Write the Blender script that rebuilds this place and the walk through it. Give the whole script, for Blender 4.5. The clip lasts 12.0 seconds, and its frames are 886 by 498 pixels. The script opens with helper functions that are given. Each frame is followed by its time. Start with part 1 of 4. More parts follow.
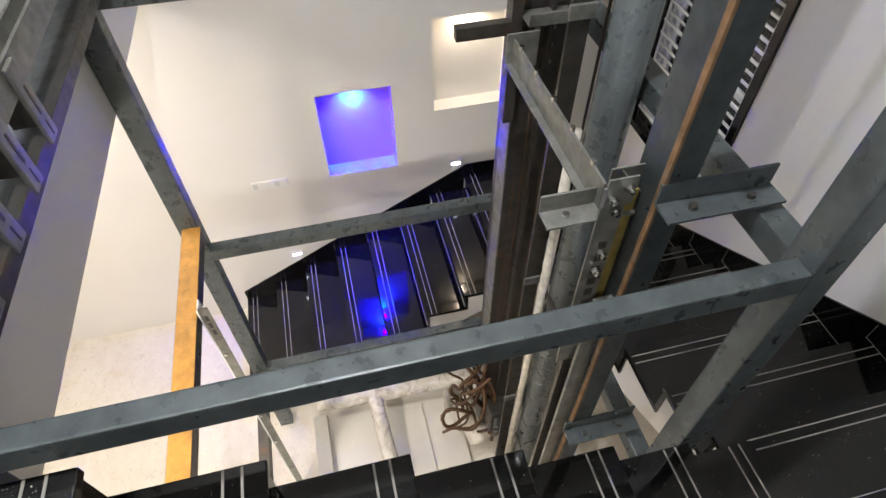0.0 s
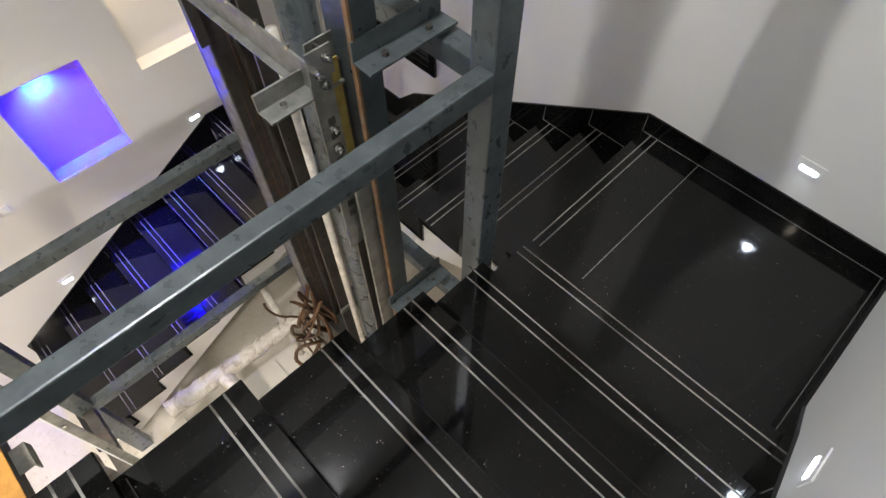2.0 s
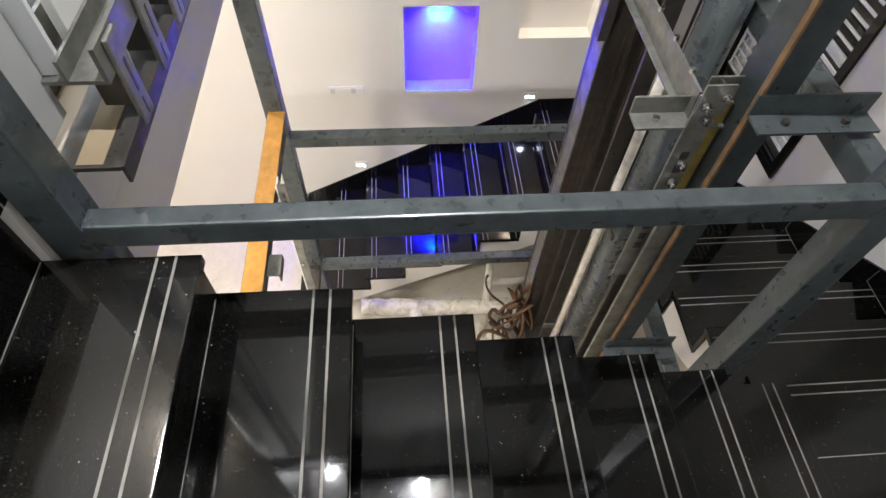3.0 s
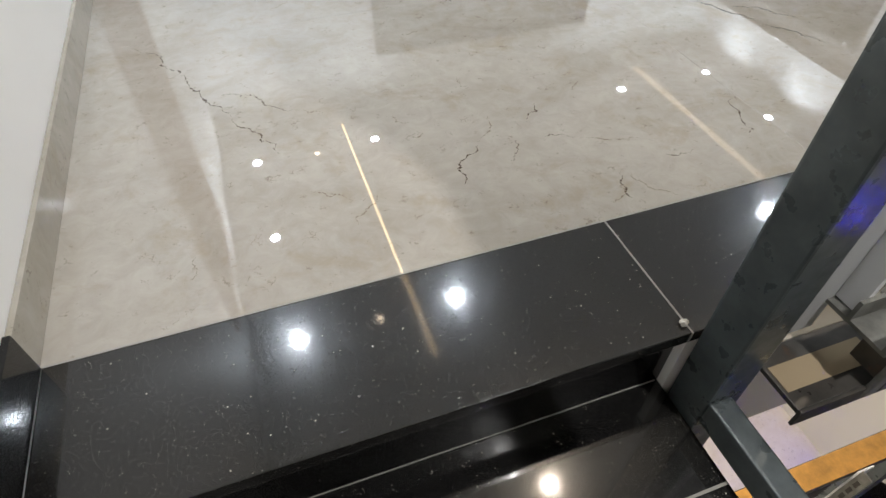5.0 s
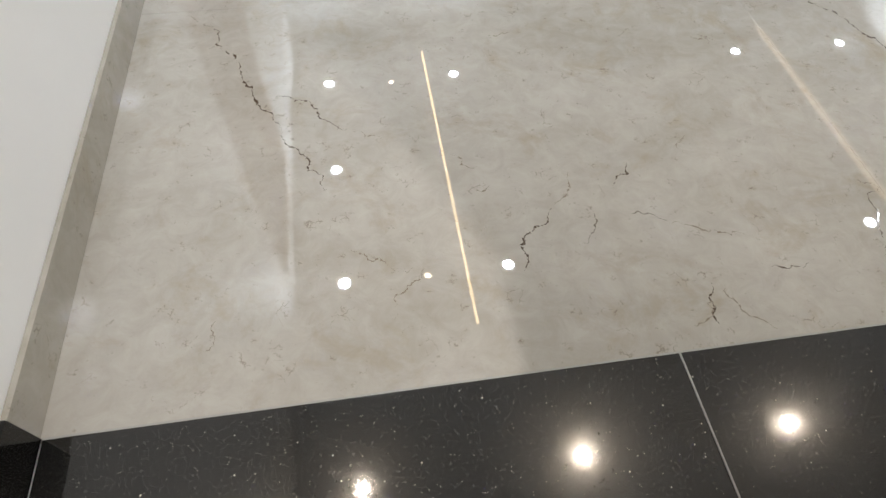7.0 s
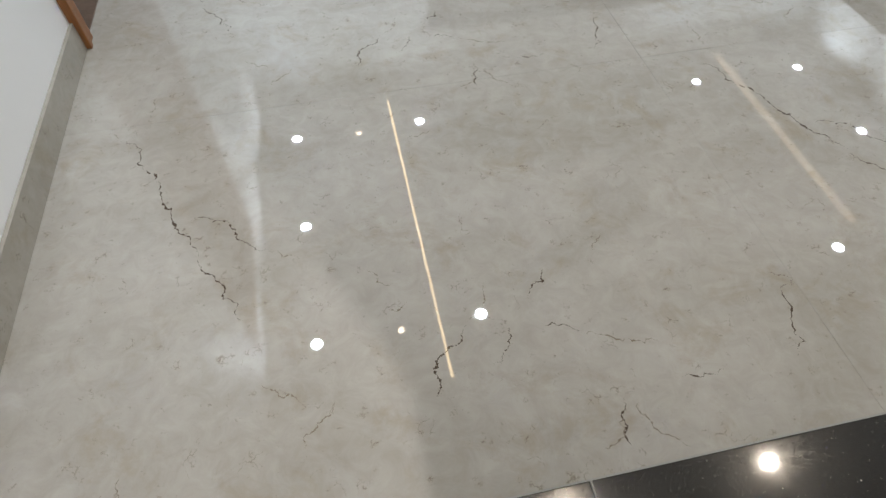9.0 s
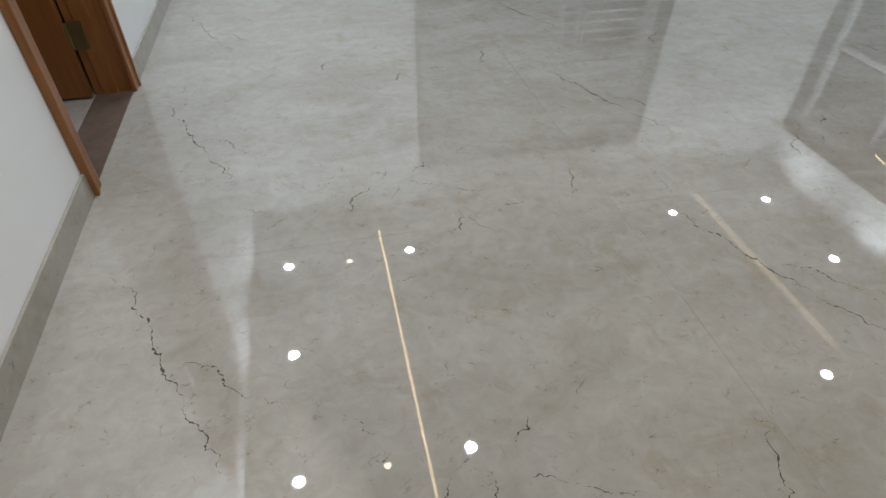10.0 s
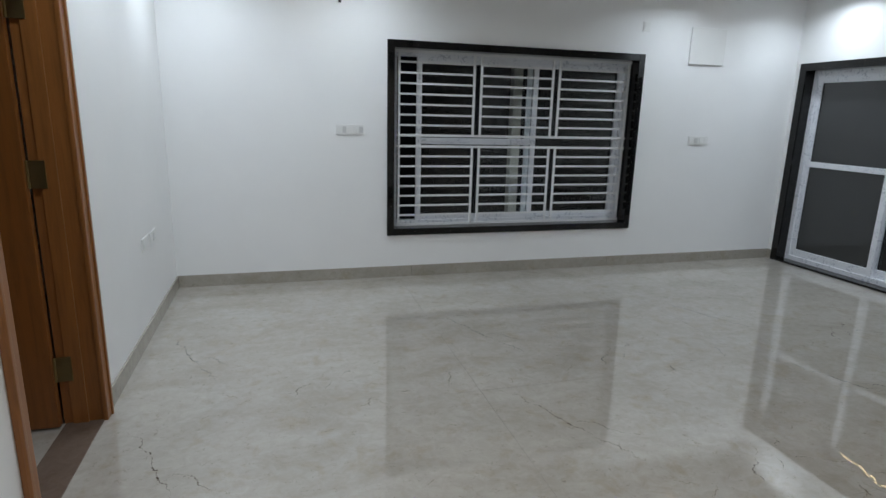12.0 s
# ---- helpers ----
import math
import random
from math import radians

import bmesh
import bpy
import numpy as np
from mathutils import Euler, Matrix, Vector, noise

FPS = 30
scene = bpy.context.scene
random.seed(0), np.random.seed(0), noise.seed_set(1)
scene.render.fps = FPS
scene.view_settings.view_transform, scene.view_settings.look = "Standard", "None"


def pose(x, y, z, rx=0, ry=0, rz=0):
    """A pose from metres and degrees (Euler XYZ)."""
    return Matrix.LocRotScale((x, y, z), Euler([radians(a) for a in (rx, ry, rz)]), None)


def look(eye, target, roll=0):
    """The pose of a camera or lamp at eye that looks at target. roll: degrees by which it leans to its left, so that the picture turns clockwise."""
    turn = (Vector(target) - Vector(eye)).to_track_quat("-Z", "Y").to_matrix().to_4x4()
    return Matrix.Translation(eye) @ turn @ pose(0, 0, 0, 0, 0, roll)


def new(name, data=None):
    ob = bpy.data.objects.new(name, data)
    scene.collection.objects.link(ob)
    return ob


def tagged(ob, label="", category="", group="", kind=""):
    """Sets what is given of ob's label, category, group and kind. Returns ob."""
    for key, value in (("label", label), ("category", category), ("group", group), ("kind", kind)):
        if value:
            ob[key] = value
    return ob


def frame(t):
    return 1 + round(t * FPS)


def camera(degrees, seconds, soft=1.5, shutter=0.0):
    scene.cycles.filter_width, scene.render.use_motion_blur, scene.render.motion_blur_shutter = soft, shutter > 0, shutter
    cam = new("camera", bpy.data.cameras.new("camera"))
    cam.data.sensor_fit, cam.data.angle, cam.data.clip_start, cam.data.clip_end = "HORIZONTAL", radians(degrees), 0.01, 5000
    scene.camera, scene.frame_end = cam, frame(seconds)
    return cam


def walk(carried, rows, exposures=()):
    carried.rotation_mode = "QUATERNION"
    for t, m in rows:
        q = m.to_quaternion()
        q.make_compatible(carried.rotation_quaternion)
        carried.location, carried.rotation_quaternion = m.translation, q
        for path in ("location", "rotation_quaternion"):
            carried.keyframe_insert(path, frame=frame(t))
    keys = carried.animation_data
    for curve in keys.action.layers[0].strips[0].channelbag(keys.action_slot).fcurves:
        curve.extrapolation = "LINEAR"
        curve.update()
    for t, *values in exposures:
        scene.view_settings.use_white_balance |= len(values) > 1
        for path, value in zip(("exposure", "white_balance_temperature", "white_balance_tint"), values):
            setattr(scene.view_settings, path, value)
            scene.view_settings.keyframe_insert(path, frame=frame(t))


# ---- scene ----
cam = camera(75.3, 12.0)
EXPOSURES = [(0.0, 0.84, 6380, 11), (3.7, 0.84, 6400, 11), (5.3, 0.04, 6620, 11), (6.7, 0.05, 6650, 11), (8.3, -0.02, 6500, 10), (9.5, -0.33, 6450, 10), (10.5, -0.54, 6450, 10), (11.2, -0.66, 6450, 10), (12.0, -0.78, 6400, 10)]
PATH = [
    (0, (0.654, -0.917, 0.889), (1.917, -1.219, -0.632), -0.5),
    (0.5, (0.615, -0.965, 0.864), (1.678, -1.419, -0.768), -4.4),
    (1, (0.561, -1.045, 0.881), (1.426, -1.717, -0.792), -5.8),
    (1.5, (0.491, -1.104, 0.875), (1.236, -1.887, -0.808), -4.1),
    (2, (0.459, -0.97, 0.878), (1.245, -1.726, -0.798), -0.6),
    (2.5, (0.442, -0.875, 0.867), (1.436, -1.404, -0.786), 0.8),
    (3, (0.447, -0.776, 0.853), (1.595, -0.911, -0.780), 3.2),
    (3.5, (0.426, -0.691, 0.862), (1.604, -0.374, -0.722), 2.2),
    (3.7, (0.419, -0.657, 0.868), (1.582, -0.185, -0.689), 1.9),
    (5.3, (0.537, -0.449, 0.948), (0.881, 0.928, -0.46), 2.2),
    (5.5, (0.542, -0.442, 0.958), (0.853, 0.968, -0.425), 3.4),
    (6, (0.578, -0.291, 0.959), (0.852, 1.117, -0.435), 2.4),
    (6.5, (0.574, -0.127, 1.038), (0.836, 1.104, -0.517), 3.0),
    (6.7, (0.591, -0.105, 1.04), (0.833, 1.076, -0.556), 3.3),
    (8.3, (0.877, 0.091, 1.114), (0.945, 0.95, -0.691), -4.4),
    (8.5, (0.877, 0.083, 1.132), (1.026, 1.046, -0.614), -2.9),
    (9, (0.864, 0.081, 1.178), (1.102, 1.249, -0.428), -0.4),
    (9.5, (0.867, 0.092, 1.223), (1.157, 1.417, -0.247), 0.5),
    (10, (0.877, 0.096, 1.261), (1.213, 1.555, -0.065), 0.6),
    (10.5, (0.882, 0.1, 1.312), (1.278, 1.684, 0.157), 0.9),
    (11, (0.869, 0.109, 1.358), (1.321, 1.8, 0.391), 1.3),
    (11.5, (0.857, 0.095, 1.411), (1.365, 1.894, 0.7), 1.6),
    (12, (0.856, 0.083, 1.467), (1.391, 1.954, 1.006), 1.5),
]
walk(cam, [(t, look(eye, target, roll)) for t, eye, target, roll in PATH], exposures=EXPOSURES)

# ---------- light levels ----------
world = bpy.data.worlds.new("night")
world.use_nodes = True
world.node_tree.nodes["Background"].inputs["Color"].default_value = (0.012, 0.016, 0.03, 1)
world.node_tree.nodes["Background"].inputs["Strength"].default_value = 0.3
scene.world = world

COOL, WARM, SOFT = (0.80, 0.90, 1.0), (1.0, 0.80, 0.58), (1.0, 0.90, 0.78)
P_ROOM, P_HALL, P_STAIR, P_LOWER = 11.6, 7.0, 36.0, 19.5
P_NICHE_BLUE, P_NICHE_WARM, P_STEP = 3.8, 1.7, 0.14


# ---------- materials ----------
def material(name, colour=(0.8, 0.8, 0.8), rough=0.5, metal=0.0, spec=0.5):
    m = bpy.data.materials.new(name)
    m.use_nodes = True
    b = m.node_tree.nodes["Principled BSDF"]
    b.inputs["Base Color"].default_value = (*colour, 1)
    b.inputs["Roughness"].default_value = rough
    b.inputs["Metallic"].default_value = metal
    b.inputs["Specular IOR Level"].default_value = spec
    return m, m.node_tree.nodes, m.node_tree.links, b


def coords(nodes, links, scale=(1, 1, 1)):
    geo = nodes.new("ShaderNodeNewGeometry")
    mp = nodes.new("ShaderNodeMapping")
    mp.inputs["Scale"].default_value = scale
    links.new(geo.outputs["Position"], mp.inputs["Vector"])
    return mp.outputs["Vector"]


def tex_noise(nodes, links, vec, scale, detail=4, rough=0.55, distortion=0.0):
    n = nodes.new("ShaderNodeTexNoise")
    n.inputs["Scale"].default_value, n.inputs["Detail"].default_value = scale, detail
    n.inputs["Roughness"].default_value, n.inputs["Distortion"].default_value = rough, distortion
    links.new(vec, n.inputs["Vector"])
    return n.outputs["Fac"]


def ramp(nodes, links, fac, stops):
    r = nodes.new("ShaderNodeValToRGB")
    e = r.color_ramp.elements
    while len(e) < len(stops):
        e.new(0.5)
    for el, (p, c) in zip(e, stops):
        el.position = p
        el.color = (*c, 1) if len(c) == 3 else c
    links.new(fac, r.inputs["Fac"])
    return r.outputs["Color"]


def mix(nodes, links, a, b, fac, mode="MIX"):
    n = nodes.new("ShaderNodeMix")
    n.data_type, n.blend_type = "RGBA", mode
    for key, value in ((0, fac), (6, a), (7, b)):
        if isinstance(value, (int, float)):
            n.inputs[key].default_value = value
        elif isinstance(value, tuple):
            n.inputs[key].default_value = (*value, 1)
        else:
            links.new(value, n.inputs[key])
    return n.outputs[2]


def calc(nodes, links, op, a, b=0.0):
    n = nodes.new("ShaderNodeMath")
    n.operation = op
    n.use_clamp = op == "MULTIPLY"
    for key, value in ((0, a), (1, b)):
        if isinstance(value, (int, float)):
            n.inputs[key].default_value = value
        else:
            links.new(value, n.inputs[key])
    return n.outputs[0]


def bump(nodes, links, bsdf, height, strength, distance=0.002):
    n = nodes.new("ShaderNodeBump")
    n.inputs["Strength"].default_value, n.inputs["Distance"].default_value = strength, distance
    links.new(height, n.inputs["Height"])
    links.new(n.outputs["Normal"], bsdf.inputs["Normal"])


def paint(name, colour, rough=0.55, grime=0.04):
    m, n, l, b = material(name, colour, rough)
    v = coords(n, l)
    low = tuple(c * (1 - grime) for c in colour)
    c = ramp(n, l, tex_noise(n, l, v, 0.9, 5, 0.6), [(0.35, low), (0.65, colour)])
    l.new(c, b.inputs["Base Color"])
    bump(n, l, b, tex_noise(n, l, v, 140, 3), 0.12, 0.0015)
    return m


def marble(name, base, dark, light, rough=0.035):
    m, n, l, b = material(name, base, rough, spec=1.0)
    v = coords(n, l)
    cloud = tex_noise(n, l, coords(n, l, (1.0, 1.7, 1.0)), 1.6, 8, 0.62, 0.6)
    c = ramp(n, l, cloud, [(0.3, dark), (0.52, base), (0.75, light)])
    band = tex_noise(n, l, coords(n, l, (1.2, 7.0, 1.0)), 2.2, 6, 0.6, 0.4)
    c = mix(n, l, c, ramp(n, l, band, [(0.35, tuple(x * 0.93 for x in base)), (0.65, light)]), 0.18)
    c = mix(n, l, c, ramp(n, l, tex_noise(n, l, v, 16, 7, 0.7, 0.8), [(0.35, dark), (0.65, light)]), 0.32)
    rust = ramp(n, l, tex_noise(n, l, v, 5.5, 7, 0.72, 0.5), [(0.54, (0, 0, 0)), (0.70, (1, 1, 1))])
    c = mix(n, l, c, (dark[0] * 0.95, dark[1] * 0.84, dark[2] * 0.66), calc(n, l, "MULTIPLY", rust, 0.45))
    for scale, width, keep_scale, lo, amount in ((24.0, 0.035, 13.0, 0.57, 0.55), (60.0, 0.09, 26.0, 0.60, 0.5)):
        warp = n.new("ShaderNodeTexNoise")
        warp.inputs["Scale"].default_value, warp.inputs["Detail"].default_value = scale * 0.9, 4
        l.new(v, warp.inputs["Vector"])
        add = n.new("ShaderNodeVectorMath")
        add.operation = "MULTIPLY_ADD"
        l.new(warp.outputs["Color"], add.inputs[0])
        add.inputs[1].default_value = (1.6 / scale,) * 3
        l.new(v, add.inputs[2])
        vor = n.new("ShaderNodeTexVoronoi")
        vor.feature = "DISTANCE_TO_EDGE"
        vor.inputs["Scale"].default_value = scale
        l.new(add.outputs[0], vor.inputs["Vector"])
        tick = ramp(n, l, vor.outputs["Distance"], [(0.0, (1, 1, 1)), (width, (0, 0, 0))])
        keep = ramp(n, l, tex_noise(n, l, v, keep_scale, 4, 0.7), [(lo, (0, 0, 0)), (lo + 0.07, (1, 1, 1))])
        c = mix(n, l, c, (0.12, 0.085, 0.055), calc(n, l, "MULTIPLY", calc(n, l, "MULTIPLY", tick, keep), amount))
    l.new(c, b.inputs["Base Color"])
    l.new(ramp(n, l, tex_noise(n, l, v, 3.0, 5), [(0.3, (rough * 0.7,) * 3), (0.7, (rough * 1.6,) * 3)]), b.inputs["Roughness"])
    return m


def granite(name, base=0.003, rough=0.03, speck=0.8, spec=0.42, sheen=0.0):
    m, n, l, b = material(name, (base,) * 3, rough, spec=spec)
    b.inputs["Coat Weight"].default_value, b.inputs["Coat Roughness"].default_value = sheen, 0.32
    v = coords(n, l)
    grain = tex_noise(n, l, v, 240, 5, 0.75)
    c = ramp(n, l, grain, [(0.40, (base * 0.5,) * 3), (0.60, (base * 2.2, base * 2.1, base * 2.0)), (0.70, (base * 14, base * 13, base * 11))])
    for scale, edge, keep_scale, lo, colour, amount in (
            (70, (0.06, 0.14), 26, 0.57, (0.60, 0.58, 0.50), 1.0), (170, (0.10, 0.18), 60, 0.57, (0.42, 0.40, 0.35), 0.8)):
        vor = n.new("ShaderNodeTexVoronoi")
        vor.inputs["Scale"].default_value = scale
        l.new(v, vor.inputs["Vector"])
        dots = ramp(n, l, vor.outputs["Distance"], [(edge[0], (1, 1, 1)), (edge[1], (0, 0, 0))])
        keep = ramp(n, l, tex_noise(n, l, v, keep_scale, 2), [(lo, (0, 0, 0)), (lo + 0.06, (1, 1, 1))])
        c = mix(n, l, c, colour, calc(n, l, "MULTIPLY", calc(n, l, "MULTIPLY", dots, keep), speck * amount))
    l.new(c, b.inputs["Base Color"])
    pits = ramp(n, l, tex_noise(n, l, v, 420, 3, 0.7), [(0.42, (rough * 0.8,) * 3), (0.52, (rough * 1.6,) * 3), (0.60, (rough * 6.0,) * 3)])
    l.new(pits, b.inputs["Roughness"])
    bump(n, l, b, tex_noise(n, l, v, 420, 2), 0.03, 0.0004)
    return m


def steel(name, colour, rough=0.38, metal=0.35, rust=0.25, rust_colour=(0.16, 0.07, 0.025), streak=(1, 1, 1)):
    m, n, l, b = material(name, colour, rough, metal)
    v = coords(n, l)
    c = ramp(n, l, tex_noise(n, l, coords(n, l, streak), 14, 6, 0.65), [(0.3, tuple(x * 0.65 for x in colour)), (0.7, tuple(x * 1.25 for x in colour))])
    spots = ramp(n, l, tex_noise(n, l, v, 11, 8, 0.7), [(0.56, (0, 0, 0)), (0.72, (1, 1, 1))])
    c = mix(n, l, c, rust_colour, calc(n, l, "MULTIPLY", spots, rust))
    l.new(c, b.inputs["Base Color"])
    l.new(ramp(n, l, tex_noise(n, l, v, 20, 5), [(0.3, (rough * 0.7,) * 3), (0.7, (min(1, rough * 1.5),) * 3)]), b.inputs["Roughness"])
    bump(n, l, b, tex_noise(n, l, v, 90, 4), 0.12, 0.001)
    return m


def wood(name, colour, rough=0.32):
    m, n, l, b = material(name, colour, rough)
    v = coords(n, l, (14, 14, 0.9))
    c = ramp(n, l, tex_noise(n, l, v, 3.0, 7, 0.65, 0.8), [(0.25, tuple(x * 0.72 for x in colour)), (0.5, colour), (0.8, tuple(x * 1.2 for x in colour))])
    l.new(c, b.inputs["Base Color"])
    bump(n, l, b, tex_noise(n, l, v, 8, 4), 0.06, 0.001)
    return m


def glowing(name, colour, strength):
    m, n, l, b = material(name, (0.9, 0.9, 0.9), 0.4)
    b.inputs["Emission Color"].default_value = (*colour, 1)
    b.inputs["Emission Strength"].default_value = strength
    return m


def glass(name, tint=(0.9, 0.95, 0.95)):
    m, n, l, b = material(name, tint, 0.01)
    b.inputs["Transmission Weight"].default_value = 1.0
    b.inputs["IOR"].default_value = 1.45
    return m


def taped(name):
    """White window profile under printed protective film."""
    m, n, l, b = material(name, (0.75, 0.77, 0.8), 0.28)
    v = coords(n, l)
    marks = ramp(n, l, tex_noise(n, l, v, 55, 2, 0.5), [(0.55, (0, 0, 0)), (0.6, (1, 1, 1))])
    rows = ramp(n, l, tex_noise(n, l, v, 9, 2), [(0.45, (0, 0, 0)), (0.55, (1, 1, 1))])
    c = mix(n, l, (0.74, 0.76, 0.80), (0.12, 0.15, 0.24), calc(n, l, "MULTIPLY", calc(n, l, "MULTIPLY", marks, rows), 0.4))
    l.new(c, b.inputs["Base Color"])
    return m


def wrapped(name):
    m, n, l, b = material(name, (0.72, 0.68, 0.6), 0.22)
    v = coords(n, l)
    c = ramp(n, l, tex_noise(n, l, v, 9, 6, 0.7, 1.0), [(0.3, (0.36, 0.30, 0.22)), (0.5, (0.68, 0.64, 0.56)), (0.75, (0.85, 0.83, 0.8))])
    l.new(c, b.inputs["Base Color"])
    bump(n, l, b, tex_noise(n, l, v, 26, 7, 0.7, 1.5), 0.9, 0.012)
    return m


WALL = paint("wall_white_paint", (0.85, 0.85, 0.84))
CREAM = paint("stair_wall_paint", (0.80, 0.78, 0.74))
CEIL = paint("ceiling_paint", (0.90, 0.90, 0.90))
# violet lamplight put into the colour of the niche lining
VIOLETGLOW = paint("niche_violet_light_tint", (0.44, 0.22, 0.76), 0.6, 0.12)
MARBLE = marble("beige_marble", (0.388, 0.360, 0.320), (0.288, 0.258, 0.216), (0.458, 0.434, 0.394), 0.005)
VEIN = material("dark_marble_vein", (0.085, 0.062, 0.045), 0.06, spec=1.0)[0]
VEINPALE = material("faded_marble_vein", (0.21, 0.175, 0.135), 0.05, spec=1.0)[0]
LOWMARBLE = marble("cream_marble", (0.70, 0.66, 0.58), (0.62, 0.57, 0.49), (0.76, 0.73, 0.66), 0.06)
SKIRT = marble("skirting_marble", (0.36, 0.33, 0.28), (0.27, 0.25, 0.21), (0.42, 0.39, 0.34), 0.12)
BROWNSTONE = marble("threshold_stone", (0.13, 0.095, 0.075), (0.09, 0.065, 0.05), (0.18, 0.14, 0.11), 0.12)
GRANITE = granite("black_granite")
HALLSTONE = granite("black_granite_hall", 0.004, 0.04, 1.0, 0.75, 0.18)
RISER = granite("black_granite_riser", 0.002, 0.05, 0.3)
GROOVE = paint("pale_inlay", (0.27, 0.255, 0.23), 0.6, 0.3)
GROUT = material("pale_grout", (0.30, 0.29, 0.27), 0.8)[0]
STEEL = steel("blue_grey_painted_steel", (0.082, 0.097, 0.101), 0.31, 0.3, 0.02)
COLUMN = steel("dark_blue_grey_column_paint", (0.050, 0.062, 0.066), 0.36, 0.3, 0.08)
DARKSTEEL = steel("dark_oily_steel", (0.070, 0.064, 0.056), 0.38, 0.5, 0.55)
ZINC = steel("dusty_zinc_steel", (0.24, 0.24, 0.22), 0.42, 0.6, 0.35, (0.35, 0.29, 0.20))
RUSTY = steel("rusty_rail_edge", (0.22, 0.125, 0.060), 0.65, 0.2, 0.7, (0.20, 0.17, 0.13))
YELLOW = steel("yellow_marked_strip", (0.34, 0.25, 0.06), 0.6, 0.1, 0.6, (0.10, 0.09, 0.06))
OCHRE = steel("ochre_beam_top", (0.50, 0.25, 0.05), 0.45, 0.0, 0.25, (0.25, 0.12, 0.03))
PIPE = steel("grey_cylinder_paint", (0.105, 0.122, 0.128), 0.3, 0.3, 0.15, streak=(3, 3, 0.4))
PALEPIPE = steel("pale_plastic_and_streak", (0.62, 0.58, 0.5), 0.4, 0.0, 0.15)
CHROME = material("zinc_bolt", (0.6, 0.6, 0.58), 0.25, 1.0)[0]
RUBBER = material("black_cable", (0.03, 0.022, 0.016), 0.5)[0]
HOSE = steel("brown_hose", (0.10, 0.05, 0.02), 0.5, 0.0, 0.3)
WRAP = wrapped("plastic_wrap")
SHEET = paint("dusty_white_sheet", (0.72, 0.69, 0.62), 0.7, 0.25)
DUSTY = paint("dusty_tan_plaster", (0.33, 0.295, 0.24), 0.8, 0.25)
BARE = paint("bare_plaster_patch", (0.30, 0.23, 0.14), 0.8, 0.3)
TEAK = wood("brown_teak", (0.21, 0.074, 0.016))
TEAKFRAME = wood("teak_frame", (0.255, 0.098, 0.025))
BRASS = material("antique_brass_hinge", (0.22, 0.16, 0.07), 0.4, 0.9)[0]
GRILL = material("white_enamel_grill", (0.78, 0.79, 0.8), 0.35)[0]
UPVC = taped("taped_white_profile")
GLASS = glass("clear_glass")
DARKGLASS, dn, dl, db = material("dark_glass_pane", (0.040, 0.042, 0.043), 0.025, spec=0.6)
bump(dn, dl, db, tex_noise(dn, dl, coords(dn, dl), 5.0, 2), 0.25, 0.004)
NIGHT = material("night_backdrop", (0.02, 0.02, 0.022), 0.9)[0]
PLATE = material("switch_plate", (0.78, 0.78, 0.76), 0.3)[0]
# mid grey in place of the white used on the other plates
JAMBPLATE = paint("mid_grey_plate", (0.46, 0.47, 0.47), 0.5, 0.2)
PLATEGREY = material("switch_grey", (0.60, 0.60, 0.59), 0.35)[0]
LED = glowing("downlight_led", COOL, 30)
LEDWARM = glowing("warm_downlight_led", WARM, 18)
STRIP = glowing("warm_led_strip", (1.0, 0.72, 0.38), 8)
GLOW = glowing("soft_led_diffuser", (1.0, 0.76, 0.5), 1.3)
STEPLED = glowing("step_light_led", (0.80, 0.88, 1.0), 9)
BLUELED = glowing("blue_niche_led", (0.12, 0.55, 1.0), 6)


# ---------- building blocks ----------
def thing(name, label, category, at=(0, 0, 0), group="", kind=""):
    ob = new(name)
    ob.empty_display_size = 0.1
    ob.location = at
    return tagged(ob, label, category, group, kind)


def origin_of(ob):
    total = Vector((0, 0, 0))
    while ob is not None:
        total = total + ob.location
        ob = ob.parent
    return total


def part(name, bm, mat, parent=None, label="", smooth=False):
    if parent is not None:
        bmesh.ops.translate(bm, vec=-origin_of(parent), verts=bm.verts)
    me = bpy.data.meshes.new(name)
    bm.to_mesh(me)
    bm.free()
    if smooth:
        me.shade_smooth()
    me.materials.append(mat)
    ob = new(name, me)
    ob.parent = parent
    if label:
        ob["label"] = label
    return ob


def box(x0, x1, y0, y1, z0, z1, bevel=0.0, bm=None):
    b = bmesh.new()
    bmesh.ops.create_cube(b, size=1)
    for v in b.verts:
        v.co = Vector((x0 + (v.co.x + 0.5) * (x1 - x0), y0 + (v.co.y + 0.5) * (y1 - y0), z0 + (v.co.z + 0.5) * (z1 - z0)))
    if bevel:
        bmesh.ops.bevel(b, geom=b.edges[:], offset=bevel, segments=2, affect="EDGES", profile=0.6)
    if bm is None:
        return b
    return join(bm, b)


def join(bm, other):
    me = bpy.data.meshes.new("tmp")
    other.to_mesh(me)
    other.free()
    bm.from_mesh(me)
    bpy.data.meshes.remove(me)
    return bm


def rod(a, b, r, sides=16, r2=None):
    a, b = Vector(a), Vector(b)
    bm = bmesh.new()
    bmesh.ops.create_cone(bm, cap_ends=True, segments=sides, radius1=r, radius2=r if r2 is None else r2, depth=(b - a).length)
    turn = (b - a).to_track_quat("Z", "Y").to_matrix().to_4x4()
    bmesh.ops.transform(bm, matrix=Matrix.Translation((a + b) / 2) @ turn, verts=bm.verts)
    return bm


